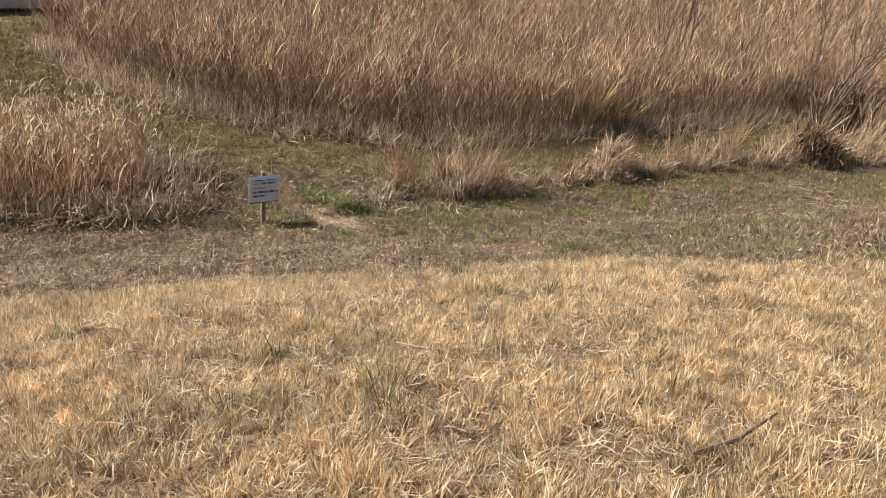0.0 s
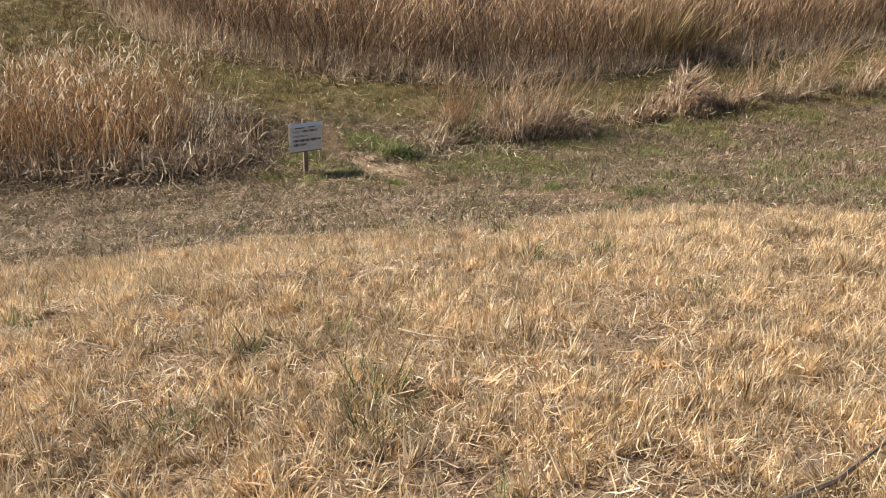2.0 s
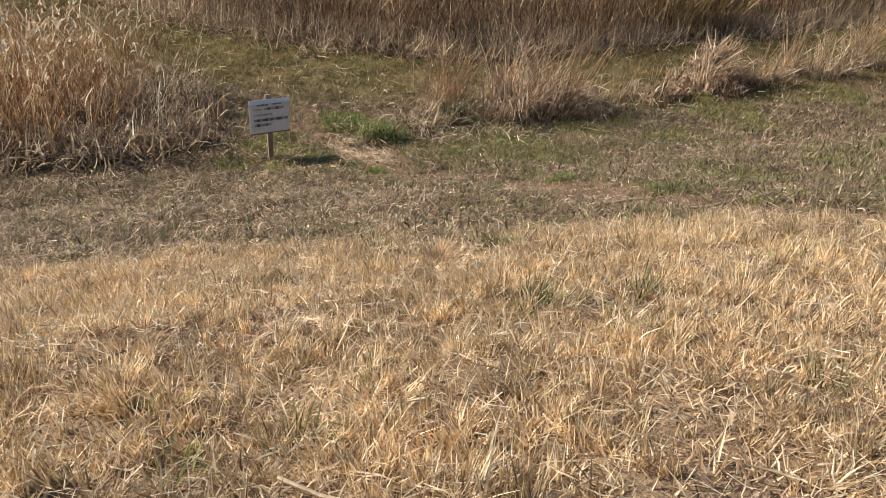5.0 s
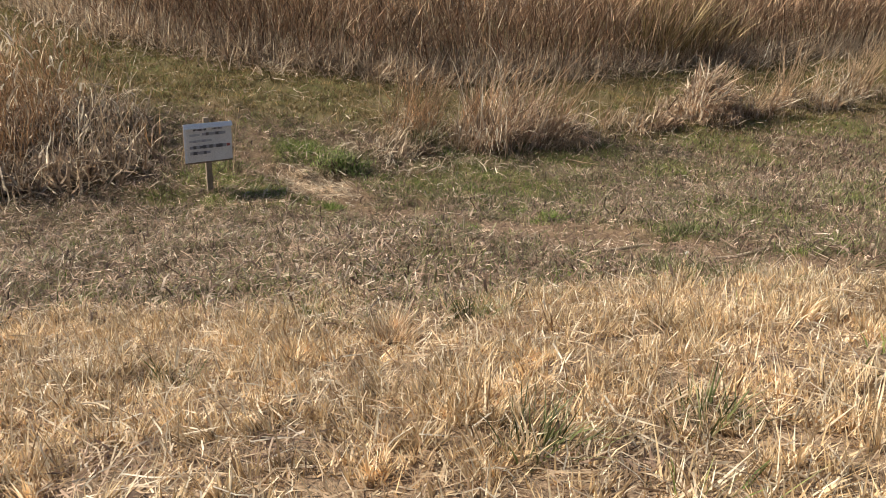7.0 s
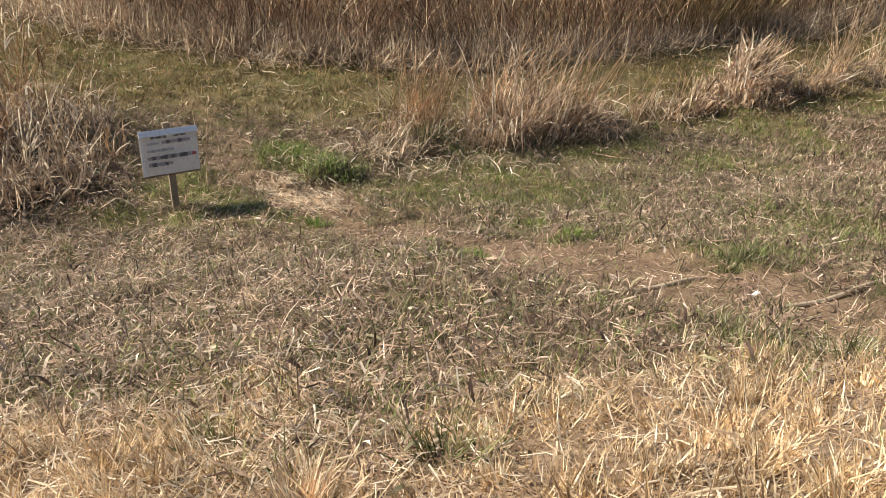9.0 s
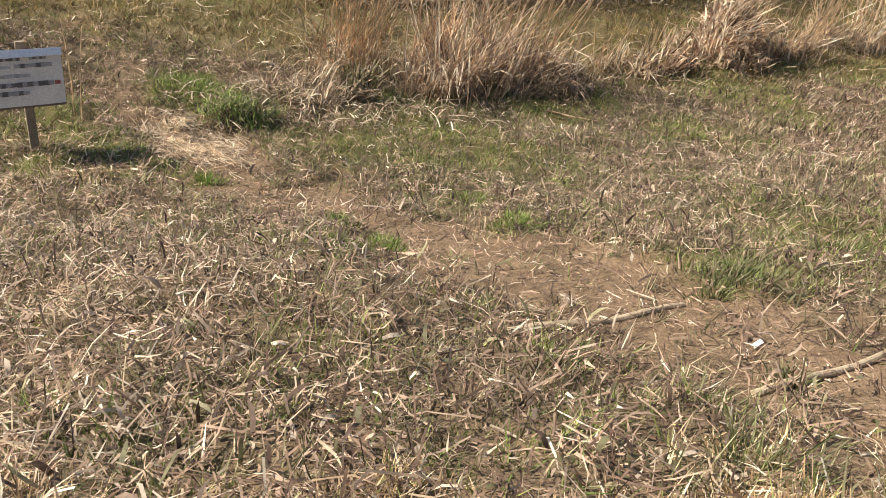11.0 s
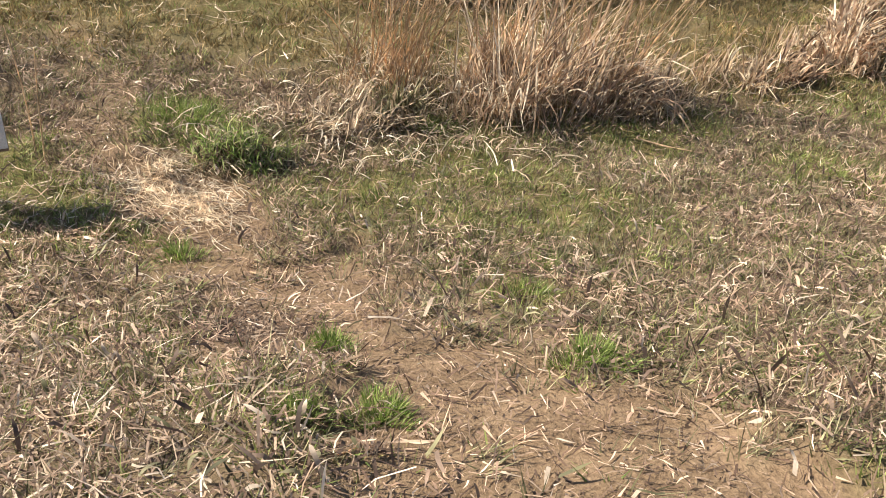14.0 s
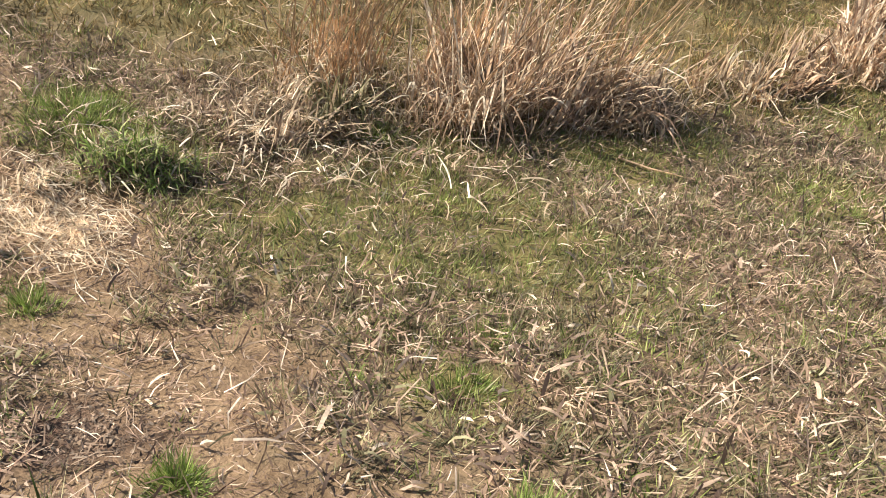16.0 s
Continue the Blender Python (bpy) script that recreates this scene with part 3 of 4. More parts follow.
x, y = keep(x, y, belt(x, y) * (0.2 + 0.6 * smooth(0.5, 0.72, vnoise(x, y, 0.45, 19)) + green(x, y)) * (1 - 0.95 * trail(x, y)) * side_thin(x))
stuff("green_grass", tufted(x, y, 9, 0.06, 0.055, 0.4, 0.0075, 0.6, 1, (0.0, 0.0)), M_GREEN, "short fresh green grass in patches along the trail", "grass")

# meadow strip before the far reeds
x, y = scatter(52000, -8, 14, 1.5, 12)
x, y = keep(x, y, (1 - belt(x, y)) * ~inside(x, y, REED_FAR) * ~inside(x, y, REED_NEAR) * (0.4 + 0.8 * vnoise(x, y, 0.6, 16)))
pick = rng.uniform(0, 1, len(x)) < 0.05 + 0.25 * green(x, y)
stuff("meadow_grass", tufted(x[~pick], y[~pick], 9, 0.09, 0.075, 0.4, 0.0105, 0.8, 1, (0, 0)), M_OLIVE, "short olive and tan grass of the flat meadow", "grass")
stuff("meadow_green_grass", tufted(x[pick], y[pick], 9, 0.09, 0.06, 0.35, 0.009, 0.7, 1, (0, 0)), M_GREEN, "short green grass of the flat meadow", "grass")
x, y = scatter(16000, -18, -4.5, 4, 22)
x, y = keep(x, y, ~inside(x, y, REED_FAR) * (0.3 + 0.9 * vnoise(x, y, 0.8, 44)))
stuff("rough_meadow_grass", tufted(x, y, 7, 0.14, 0.09, 0.4, 0.02, 0.8, 1, (0, 0)), M_OLIVE, "short olive grass of the meadow beside the reed bed", "grass")
x, y = scatter(12000, -9, 14, 1.0, 12)
x, y = keep(x, y, (1 - belt(x, y)) * ~inside(x, y, REED_FAR))
n = len(x)
stuff("meadow_straw", straw_arrays(feet(x, y, 0.05), rng.uniform(0.06, 0.28, n), rng.uniform(0.005, 0.013, n), rng.uniform(0, math.tau, n), rng.normal(0, 0.2, n)), M_LITTER, "pale dead reed leaves lying on the meadow", "straw")


# ---- reeds ----
def reed_arrays(x, y, h, w, drift, leaves, leaf_len, stray=1.0, low=1.0, steep=1.0):
    n = len(x)
    p = feet(x, y, -0.02)
    gust = 0.35 * (vnoise(x, y, 0.9, 25) - 0.5)
    lx, ly = drift[0] + stray * (gust + rng.normal(0, 0.16, n)), drift[1] + stray * rng.normal(0, 0.13, n)
    az, lean = np.arctan2(ly, lx), np.minimum(0.7, np.hypot(lx, ly))
    bend = rng.uniform(0, 0.3, n)
    stems = blade_arrays(p, h, w, az, lean, bend, 3, taper=0.5)
    k = np.repeat(np.arange(n), leaves)
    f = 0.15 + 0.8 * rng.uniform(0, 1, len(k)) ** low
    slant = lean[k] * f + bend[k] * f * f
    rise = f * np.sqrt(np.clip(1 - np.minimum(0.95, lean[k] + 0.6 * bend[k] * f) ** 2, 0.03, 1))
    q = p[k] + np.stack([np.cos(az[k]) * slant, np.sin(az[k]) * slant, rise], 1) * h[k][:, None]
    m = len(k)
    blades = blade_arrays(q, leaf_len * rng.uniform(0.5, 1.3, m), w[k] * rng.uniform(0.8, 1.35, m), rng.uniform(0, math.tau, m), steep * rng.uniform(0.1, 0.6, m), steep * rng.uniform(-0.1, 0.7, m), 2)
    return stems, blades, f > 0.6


def split_blades(blades, pick, levels=2):
    """The picked strips, and the rest."""
    per, verts = 2 * levels + 1, blades[0].reshape(-1, 2 * levels + 1, 3)
    corners = 4 * (levels - 1) + 3
    out = []
    for some in (pick, ~pick):
        n = int(some.sum())
        out.append((verts[some].reshape(-1, 3), blades[1][: n * corners], blades[2][: n * levels]))
    return out


def litter_arrays(n, ring_x, ring_y, spread, length, w, heap=0.0):
    """Bent dead leaves along a line."""
    t = rng.uniform(0, 1, n) * (len(ring_x) - 1)
    x = np.interp(t, np.arange(len(ring_x)), ring_x) + rng.normal(0, spread, n)
    y = np.interp(t, np.arange(len(ring_x)), ring_y) + rng.normal(0, spread, n)
    return blade_arrays(feet(x, y) + np.array([0, 0, heap]) * rng.uniform(0, 1, (n, 1)) ** 2, length * rng.uniform(0.3, 1.4, n), w * rng.uniform(0.5, 1.7, n), rng.uniform(0, math.tau, n), rng.uniform(0.4, 0.95, n), rng.uniform(-0.7, 1.0, n), 3)


# the tall stand beside the sign
stand = thing("reed_stand", pose(0, 0, 0), "tall dry orange-brown reeds with pale drooping plumes beside the sign", "reeds")
x, y = scatter(4300, -8, -0.4, -1.8, 2.6)
x, y = keep(x, y, inside(x, y, REED_NEAR) * (0.25 + 0.9 * vnoise(x, y, 0.4, 21)))
low = (x > -2.0) & (rng.uniform(0, 1, len(x)) < 0.9)
x, y = x[~low], y[~low]
edge = np.clip((-1.35 - x) * 2.0, 0.3, 1)
h = rng.normal(1.22, 0.14, len(x)) * edge * (0.85 + 0.25 * vnoise(x, y, 0.8, 22))
stems, leaves, upper = reed_arrays(x, y, h, rng.uniform(0.010, 0.016, len(x)), (-0.02, -0.02), 4, 0.28, 0.85, 1.3, 1.0)
array_part("stem_mass", stems, M_REED, stand)
array_part("leaf_mass", leaves, M_REED, stand)
tall = np.where((h > 0.85) & (rng.uniform(0, 1, len(x)) < 0.45))[0]
tips = stems[0].reshape(len(x), 7, 3)[tall, 6]
kk = np.repeat(np.arange(len(tall)), 2)
plumes = blade_arrays(tips[kk] - np.stack([0 * kk, 0 * kk, rng.uniform(0, 0.16, len(kk))], 1), rng.uniform(0.08, 0.3, len(kk)), rng.uniform(0.014, 0.03, len(kk)), rng.normal(0.2, 1.4, len(kk)), rng.uniform(0.0, 0.5, len(kk)), rng.uniform(0.0, 0.8, len(kk)), 4, taper=0.5, drop=rng.uniform(0.0, 1.0, len(kk)) ** 2)
array_part("plume_mass", plumes, M_PLUME, stand, "pale feathery seed plumes")
lx, ly = scatter(9000, -8, -0.3, -1.9, 2.2)
deep = inside(lx, ly, REED_NEAR) * (0.25 + vnoise(lx, ly, 0.35, 34)) * np.where(lx > -2.6, 1.0, 0.5)
lx, ly = keep(lx, ly, deep)
n = len(lx)
mound = 0.42 * smooth(0.25, 0.8, vnoise(lx, ly, 0.55, 38)) * smooth(-0.75, -1.6, lx) + 0.1
curl = curl_arrays(feet(lx, ly) + np.stack([0 * lx, 0 * lx, mound * rng.uniform(0, 1, n) ** 1.5], 1), rng.uniform(0.16, 0.5, n), rng.uniform(0.009, 0.024, n), rng.uniform(0, math.tau, n), rng.normal(1.0, 0.4, n), rng.uniform(0.4, 2.9, n), rng.uniform(0.3, 0.8, n), rng.normal(0, 0.6, n), 5)
array_part("curled_foliage", curl, M_LITTER, stand, "curled grey-brown dead leaves low in the stand")
lx, ly = scatter(900, -6, -0.5, -1.5, 2.2)
lx, ly = keep(lx, ly, inside(lx, ly, REED_NEAR) * np.where(lx > -2.4, 0.9, 0.35))
n = len(lx)
broken = curl_arrays(feet(lx, ly), rng.uniform(0.4, 1.0, n) * np.where(lx > -1.4, 0.8, 1.1), rng.uniform(0.008, 0.014, n), rng.normal(0.2, 1.3, n), rng.normal(1.2, 0.3, n), np.where(rng.uniform(0, 1, n) < 0.5, rng.uniform(0.8, 2.4, n), 0.15), rng.uniform(0.3, 0.9, n), 0.0, 6)
array_part("broken_stem_mass", broken, M_TUSSOCK, stand, "pale snapped and leaning reed stems")
front = REED_NEAR[:4]
lit = litter_arrays(2600, [p[0] for p in front], [p[1] for p in front], 0.22, 0.3, 0.025, 0.22)
array_part("leaf_litter", lit, M_LITTER, stand, "grey dead leaves slumped round the foot")

# the reed bed behind the meadow
bed = thing("reed_bed", pose(0, 0, 0), "vast bed of wind-bent red-brown dry reeds beyond the meadow", "reeds")
x, y = scatter(60000, -13, 30, 5, 28)
edge_x, edge_y = [p[0] for p in REED_FAR[:11]], [p[1] for p in REED_FAR[:11]]
back = y - np.interp(x, edge_x, edge_y)
x, y = keep(x, y, inside(x, y, REED_FAR) * np.where(back < 2.5, 1.0, 0.45) * (0.4 + 0.8 * vnoise(x, y, 0.7, 23)))
h = rng.normal(1.95, 0.22, len(x)) * (0.88 + 0.24 * vnoise(x, y, 1.5, 24))
stems, leaves, upper = reed_arrays(x, y, h, rng.uniform(0.012, 0.022, len(x)), (-0.1, -0.02), 4, 0.45, 1.5)
array_part("stem_mass", stems, M_REEDBACK, bed)
# leaves high on the stems take the paler colour that stands for sunlight
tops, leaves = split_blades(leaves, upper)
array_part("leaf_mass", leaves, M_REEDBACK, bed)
array_part("top_foliage", tops, M_REEDTOP, bed, "golden upper leaves, coloured paler to stand for sunlit tops")
x, y = scatter(22000, -14, 55, 26, 74)
x, y = keep(x, y, inside(x, y, REED_FAR))
stems, leaves, upper = reed_arrays(x, y, rng.normal(2.0, 0.22, len(x)), rng.uniform(0.028, 0.05, len(x)), (-0.06, -0.02), 2, 0.6)
array_part("far_stem_mass", stems, M_REEDBACK, bed)
# same lit-top colour on the far reeds
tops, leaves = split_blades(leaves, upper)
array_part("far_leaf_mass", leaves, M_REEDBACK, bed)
array_part("far_top_foliage", tops, M_REEDTOP, bed, "golden upper leaves, coloured paler to stand for sunlit tops")
lit = litter_arrays(14000, [p[0] for p in REED_FAR[1:9]], [p[1] for p in REED_FAR[1:9]], 0.3, 0.5, 0.02)
array_part("leaf_litter", lit, M_LITTER, bed, "grey dead leaves slumped along the foot")


# ---- dead tussocks in a row along the meadow ----
def tussock(cx, cy, rx, ry, n, h, drift, mat, label, name="grass_tussock", turn=0.0, stalks=0, dome=0.0, w=0.0095, droop=0.7):
    ob = thing(name, pose(cx, cy, float(ground_z(cx, cy))), label, "tussock", "dead tussocks along the meadow")
    lots = max(5, n // 55)
    la, lr = rng.uniform(0, math.tau, lots), np.sqrt(rng.uniform(0, 1, lots))
    of = rng.integers(0, lots, n)
    vx, vy = np.cos(la[of]) * lr[of] + rng.normal(0, 0.13, n), np.sin(la[of]) * lr[of] + rng.normal(0, 0.16, n)
    a, r = np.arctan2(vy, vx), np.minimum(1.0, np.hypot(vx, vy))
    tilt = rng.normal(0, 0.44, (lots, 2))[of]
    ux, uy = vx * rx, vy * ry
    c, s = math.cos(radians(turn)), math.sin(radians(turn))
    x, y = cx + c * ux - s * uy, cy + s * ux + c * uy
    p = feet(x, y) + np.stack([0 * r, 0 * r, dome * (1 - r * r)], 1)
    n = len(r)
    lx, ly = drift[0] + 0.3 * np.cos(a) * r + tilt[:, 0] + rng.normal(0, 0.22, n), drift[1] + 0.3 * np.sin(a) * r + tilt[:, 1] + rng.normal(0, 0.22, n)
    hh = h * np.exp(np.minimum(0.75, rng.normal(0, 0.45, n))) * (1.1 - 0.5 * r)
    way = rng.uniform(0, 1, n)
    curl = np.where(way < 0.3, rng.uniform(-0.1, 0.5, n), np.where(way < 0.62, rng.uniform(0.6, 1.5, n), rng.uniform(1.6, 2.9, n))) * (0.5 + 0.7 * droop)
    arr = curl_arrays(p, hh, w * rng.uniform(0.6, 1.5, n), np.arctan2(ly, lx), math.pi / 2 - np.minimum(0.85, np.hypot(lx, ly)), curl, rng.uniform(0.3, 0.95, n), rng.normal(0, 0.4, n), 6)
    arr = (arr[0] - np.array([cx, cy, float(ground_z(cx, cy))]), arr[1], arr[2])
    array_part("blade_mass", arr, mat, ob)
    m = int(0.9 * n)
    a2, r2 = rng.uniform(0, math.tau, m), rng.uniform(0.2, 1.4, m)
    ux, uy = np.cos(a2) * r2 * rx, np.sin(a2) * r2 * ry
    arr = blade_arrays(feet(cx + c * ux - s * uy, cy + s * ux + c * uy, 0.01) + np.array([0, 0, 0.3 * h]) * (rng.uniform(0, 1, m) * np.clip(1.2 - r2, 0, 1))[:, None], np.minimum(0.3, h * rng.uniform(0.2, 0.7, m)), w * rng.uniform(0.8, 1.6, m), rng.uniform(0, math.tau, m), rng.uniform(0.4, 0.95, m), rng.uniform(-0.8, 1.0, m), 3)
    array_part("fallen_litter", (arr[0] - np.array([cx, cy, float(ground_z(cx, cy))]), arr[1], arr[2]), M_LITTER, ob, "dead leaves fallen round the foot")
    for k in rng.integers(0, n, stalks):
        f = p[k] - np.array([cx, cy, float(ground_z(cx, cy))])
        hh, la, ll, lb = h * rng.uniform(1.2, 2.2), rng.normal(0.1, 1.2), rng.uniform(0, 0.4), rng.uniform(-0.15, 0.35)
        pts = [(f[0] + math.cos(la) * (ll * u + lb * u * u) * hh, f[1] + math.sin(la) * (ll * u + lb * u * u) * hh, f[2] + hh * u - 0.01) for u in (0, 0.4, 0.75, 1)]
        part("stalk", tube(bmesh.new(), pts, [0.007, 0.0062, 0.0048, 0.0026], 4), M_TUSSOCK, ob, "tall thin bare stalk")
    return ob


tussock(3.6, 2.82, 0.92, 0.42, 960, 0.76, (0.14, 0.0), M_DEAD, "dense slumped tussock of pinkish dry grass with bent stalks", turn=22, stalks=64, dome=0.06, w=0.0125, droop=0.75)
tussock(2.6, 2.8, 0.75, 0.42, 240, 0.52, (0.12, 0.0), M_TUSSOCK, "loose tussock of pale dry grass with upright stalks", turn=10, stalks=84, w=0.009, droop=0.4)
tussock(4.5, 3.05, 0.66, 0.4, 560, 0.3, (0.15, 0.0), M_LITTER, "low grey-brown tussock of dead leaves", turn=22, stalks=6, dome=0.08, w=0.014, droop=1.0)
tussock(5.45, 3.75, 0.35, 0.25, 150, 0.36, (0.1, 0.0), M_TUSSOCK, "small red-brown tussock of dry grass", turn=25, stalks=10, w=0.015)
tussock(7.0, 4.9, 0.65, 0.45, 1000, 0.42, (0.2, -0.05), M_DEAD, "rounded heap of matted brown dead grass", "grass_heap", 28, stalks=18, dome=0.34, w=0.018, droop=1.35)
tussock(6.2, 4.2, 0.5, 0.3, 260, 0.3, (0.25, 0.0), M_REEDBACK, "low red-brown tussock beside the grass heap", turn=30, w=0.018)
tussock(8.2, 5.5, 0.6, 0.35, 190, 0.46, (0.15, 0.0), M_DEAD, "upright tussock of pale dry grass beside the heap", turn=30, stalks=25, w=0.014)
tussock(9.2, 6.0, 1.0, 0.4, 240, 0.65, (0.12, 0.0), M_TUSSOCK, "loose tussock of pale upright dry grass", turn=30, stalks=50, w=0.016, droop=0.45)
tussock(11.2, 7.0, 1.3, 0.45, 300, 0.75, (0.1, 0.0), M_TUSSOCK, "loose tussock of tall pale dry grass", turn=28, stalks=70, w=0.018, droop=0.45)
tussock(13.5, 8.3, 0.9, 0.6, 1100, 0.6, (0.2, 0.0), M_REEDBACK, "dark tangled heap of dead stems", "stem_heap", 25, stalks=20, dome=0.55, w=0.024, droop=1.1)
tussock(15.6, 9.2, 1.4, 0.6, 420, 0.95, (0.1, 0.0), M_TUSSOCK, "wide tussock of tall pale dry grass", turn=25, stalks=60, w=0.022, droop=0.45)
tussock(1.95, 1.95, 0.6, 0.35, 420, 0.26, (0.2, 0.0), M_LITTER, "low flattened tussock of grey dead leaves", turn=10, w=0.014, droop=1.1)
tussock(2.35, 2.15, 0.28, 0.2, 260, 0.26, (0.05, 0.0), M_SAGE, "low grey-green tussock with drooping leaves", turn=15, dome=0.06, w=0.012, droop=1.0)

# single tall stalks
def lone_stalk(x, y, h, lean):
    ob = thing("reed_stalk", pose(x, y, float(ground_z(x, y))), "single thin pale dry reed stalk standing upright", "stalk", "single stalks")
    pts = [(lean * f * f * h, 0.02 * math.sin(3 * f), h * f - 0.02) for f in (0, 0.3, 0.6, 0.85, 1)]
    part("stem", tube(bmesh.new(), pts, [0.0055, 0.0052, 0.0046, 0.0036, 0.002], 5), M_TUSSOCK, ob)
    for k in range(3):
        f = 0.35 + 0.2 * k
        bm = tube(bmesh.new(), [(lean * f * f * h, 0, h * f), (lean * f * f * h + 0.06 * (-1) ** k, 0.02, h * f + 0.08), (lean * f * f * h + 0.14 * (-1) ** k, 0.03, h * f + 0.06)], [0.003, 0.0035, 0.001], 4)
        part("leaf", bm, M_TUSSOCK, ob)
    return ob


for sx, sy, sh, sl in ((1.95, 3.5, 0.95, 0.05), (2.15, 3.4, 1.05, -0.03), (2.35, 3.2, 1.0, 0.1), (2.6, 3.1, 0.9, 0.15), (1.7, 3.2, 0.8, -0.08), (0.05, 0.75, 0.95, -0.05), (0.12, 0.72, 0.85, 0.08), (5.5, 3.3, 0.55, 0.1), (-0.5, 0.7, 0.6, 0.35), (2.9, 3.2, 1.0, 0.06), (4.0, 3.3, 0.95, 0.12)):
    lone_stalk(sx, sy, sh, sl)


# ---- green tufts on and beside the trail ----
def tuft(x, y, r, h, n, label, mat=None, w=0.0045, droop=0.5):
    base = np.array([x, y, float(ground_z(x, y))])
    ob = thing("grass_tuft", pose(*base), label, "grass tuft", "green tufts by the trail")
    a = rng.uniform(0, math.tau, n)
    d = r * np.sqrt(rng.uniform(0, 1, n)) * (0.75 + 0.3 * np.sin(3 * a + x) + 0.15 * np.sin(5 * a + y))
    p = feet(x + np.cos(a) * d, y + np.sin(a) * d, -0.005) - base
    arr = blade_arrays(p, h * np.exp(rng.normal(0, 0.3, n)), w * rng.uniform(0.6, 1.5, n), a + rng.normal(0, 0.7, n), 0.1 + 0.45 * d / r, rng.uniform(0, droop, n), 3)
    array_part("blade_mass", arr, mat or M_TUFT, ob)
    return ob


for tx, ty, tr, th, tn in ((2.46, -1.44, 0.1, 0.065, 620), (2.74, -2.05, 0.15, 0.055, 700), (2.47, -2.14, 0.12, 0.05, 400), (3.52, -1.57, 0.15, 0.07, 760), (3.34, -0.75, 0.14, 0.05, 360), (2.91, -0.74, 0.10, 0.045, 220), (1.4, -0.3, 0.14, 0.06, 420), (2.62, 1.95, 0.2, 0.1, 520)):
    tuft(tx, ty, tr, th, tn, "small fresh green grass tuft on the bare trail")
def leafy_clump(x, y, r, rise, n, label):
    """A domed clump: dead brown leaves at the foot, some darkened to stand for shade, green ones arching over it."""
    base = np.array([x, y, float(ground_z(x, y))])
    ob = thing("leafy_clump", pose(*base), label, "grass clump", "green tufts by the trail")
    # the first set is near-black: shade under the clump put into leaf colour
    for name, count, mat, lo, hi, length in (("shaded_dead_foliage", n // 2, M_CRUMB_SHADE, 0.0, 0.4, 0.1), ("brown_foliage", n // 2, M_THATCH, 0.1, 0.8, 0.14), ("green_foliage", n, M_TUFT, 0.3, 1.0, 0.16), ("grey_foliage", n // 3, M_SAGE, 0.6, 1.0, 0.2)):
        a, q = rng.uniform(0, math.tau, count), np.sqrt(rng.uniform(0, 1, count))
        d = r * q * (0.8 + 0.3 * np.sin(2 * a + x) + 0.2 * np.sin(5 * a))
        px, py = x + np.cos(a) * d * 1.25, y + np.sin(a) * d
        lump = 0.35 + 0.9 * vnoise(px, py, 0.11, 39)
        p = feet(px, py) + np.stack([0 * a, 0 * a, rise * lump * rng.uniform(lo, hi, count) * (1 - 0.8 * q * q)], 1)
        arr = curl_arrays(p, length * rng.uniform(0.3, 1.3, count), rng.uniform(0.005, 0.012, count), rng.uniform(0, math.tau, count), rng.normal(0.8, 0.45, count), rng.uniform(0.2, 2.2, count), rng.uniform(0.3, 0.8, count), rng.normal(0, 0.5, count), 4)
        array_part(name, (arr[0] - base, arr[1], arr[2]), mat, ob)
    return ob


leafy_clump(1.38, 1.02, 0.27, 0.2, 560, "dull dark-green leafy clump beside the trail, its dead brown foot coloured darker as shade")
tuft(0.8, -0.05, 0.34, 0.06, 620, "short green grass growing beside the sign", M_GREEN)
tuft(0.2, -0.1, 0.3, 0.06, 520, "short green grass growing round the sign's post", M_GREEN)
tuft(0.8, 1.55, 0.5, 0.06, 2800, "wide soft green grass clump beside the trail")
tuft(3.68, -4.42, 0.16, 0.12, 160, "tall sparse green grass tuft at the edge of the dry grass", M_LEAFY)
tuft(3.95, -4.65, 0.14, 0.11, 140, "tall sparse green grass tuft at the edge of the dry grass", M_LEAFY)
for tx, ty, tr, th, tn in ((2.54, -5.31, 0.16, 0.1, 120), (1.76, -4.95, 0.18, 0.08, 110), (2.57, -6.87, 0.14, 0.12, 90), (1.37, -5.97, 0.1, 0.1, 60), (3.05, -6.73, 0.14, 0.1, 80), (1.73, -8.03, 0.14, 0.09, 70), (1.05, -8.5, 0.14, 0.09, 80), (3.41, -7.74, 0.14, 0.08, 70), (4.42, -2.62, 0.2, 0.055, 420), (4.25, -2.8, 0.12, 0.055, 220), (5.2, -2.15, 0.16, 0.065, 260), (4.12, -3.76, 0.08, 0.06, 160)):
    tuft(tx, ty, tr, th, tn, "sparse dull-green grass tuft growing through the dead grass", M_LEAFY, 0.006)
tuft(2.16, -5.58, 0.12, 0.11, 360, "dense rounded pale straw-coloured grass tuft", M_TUSSOCK, 0.006, 0.4)
tuft(3.46, -0.31, 0.26, 0.055, 520, "soft green grass patch beside the trail", M_GREEN)
tuft(1.12, -0.18, 0.2, 0.05, 320, "short green grass growing beside the sign", M_GREEN)
tuft(1.66, -9.0, 0.2, 0.12, 170, "tall sparse green grass tuft in the dry grass", M_LEAFY)
tuft(1.72, -9.35, 0.16, 0.12, 110, "tall sparse green grass tuft in the dry grass", M_LEAFY)
tuft(0.95, -9.3, 0.16, 0.1, 90, "low sparse green grass tuft in the dry grass", M_LEAFY)


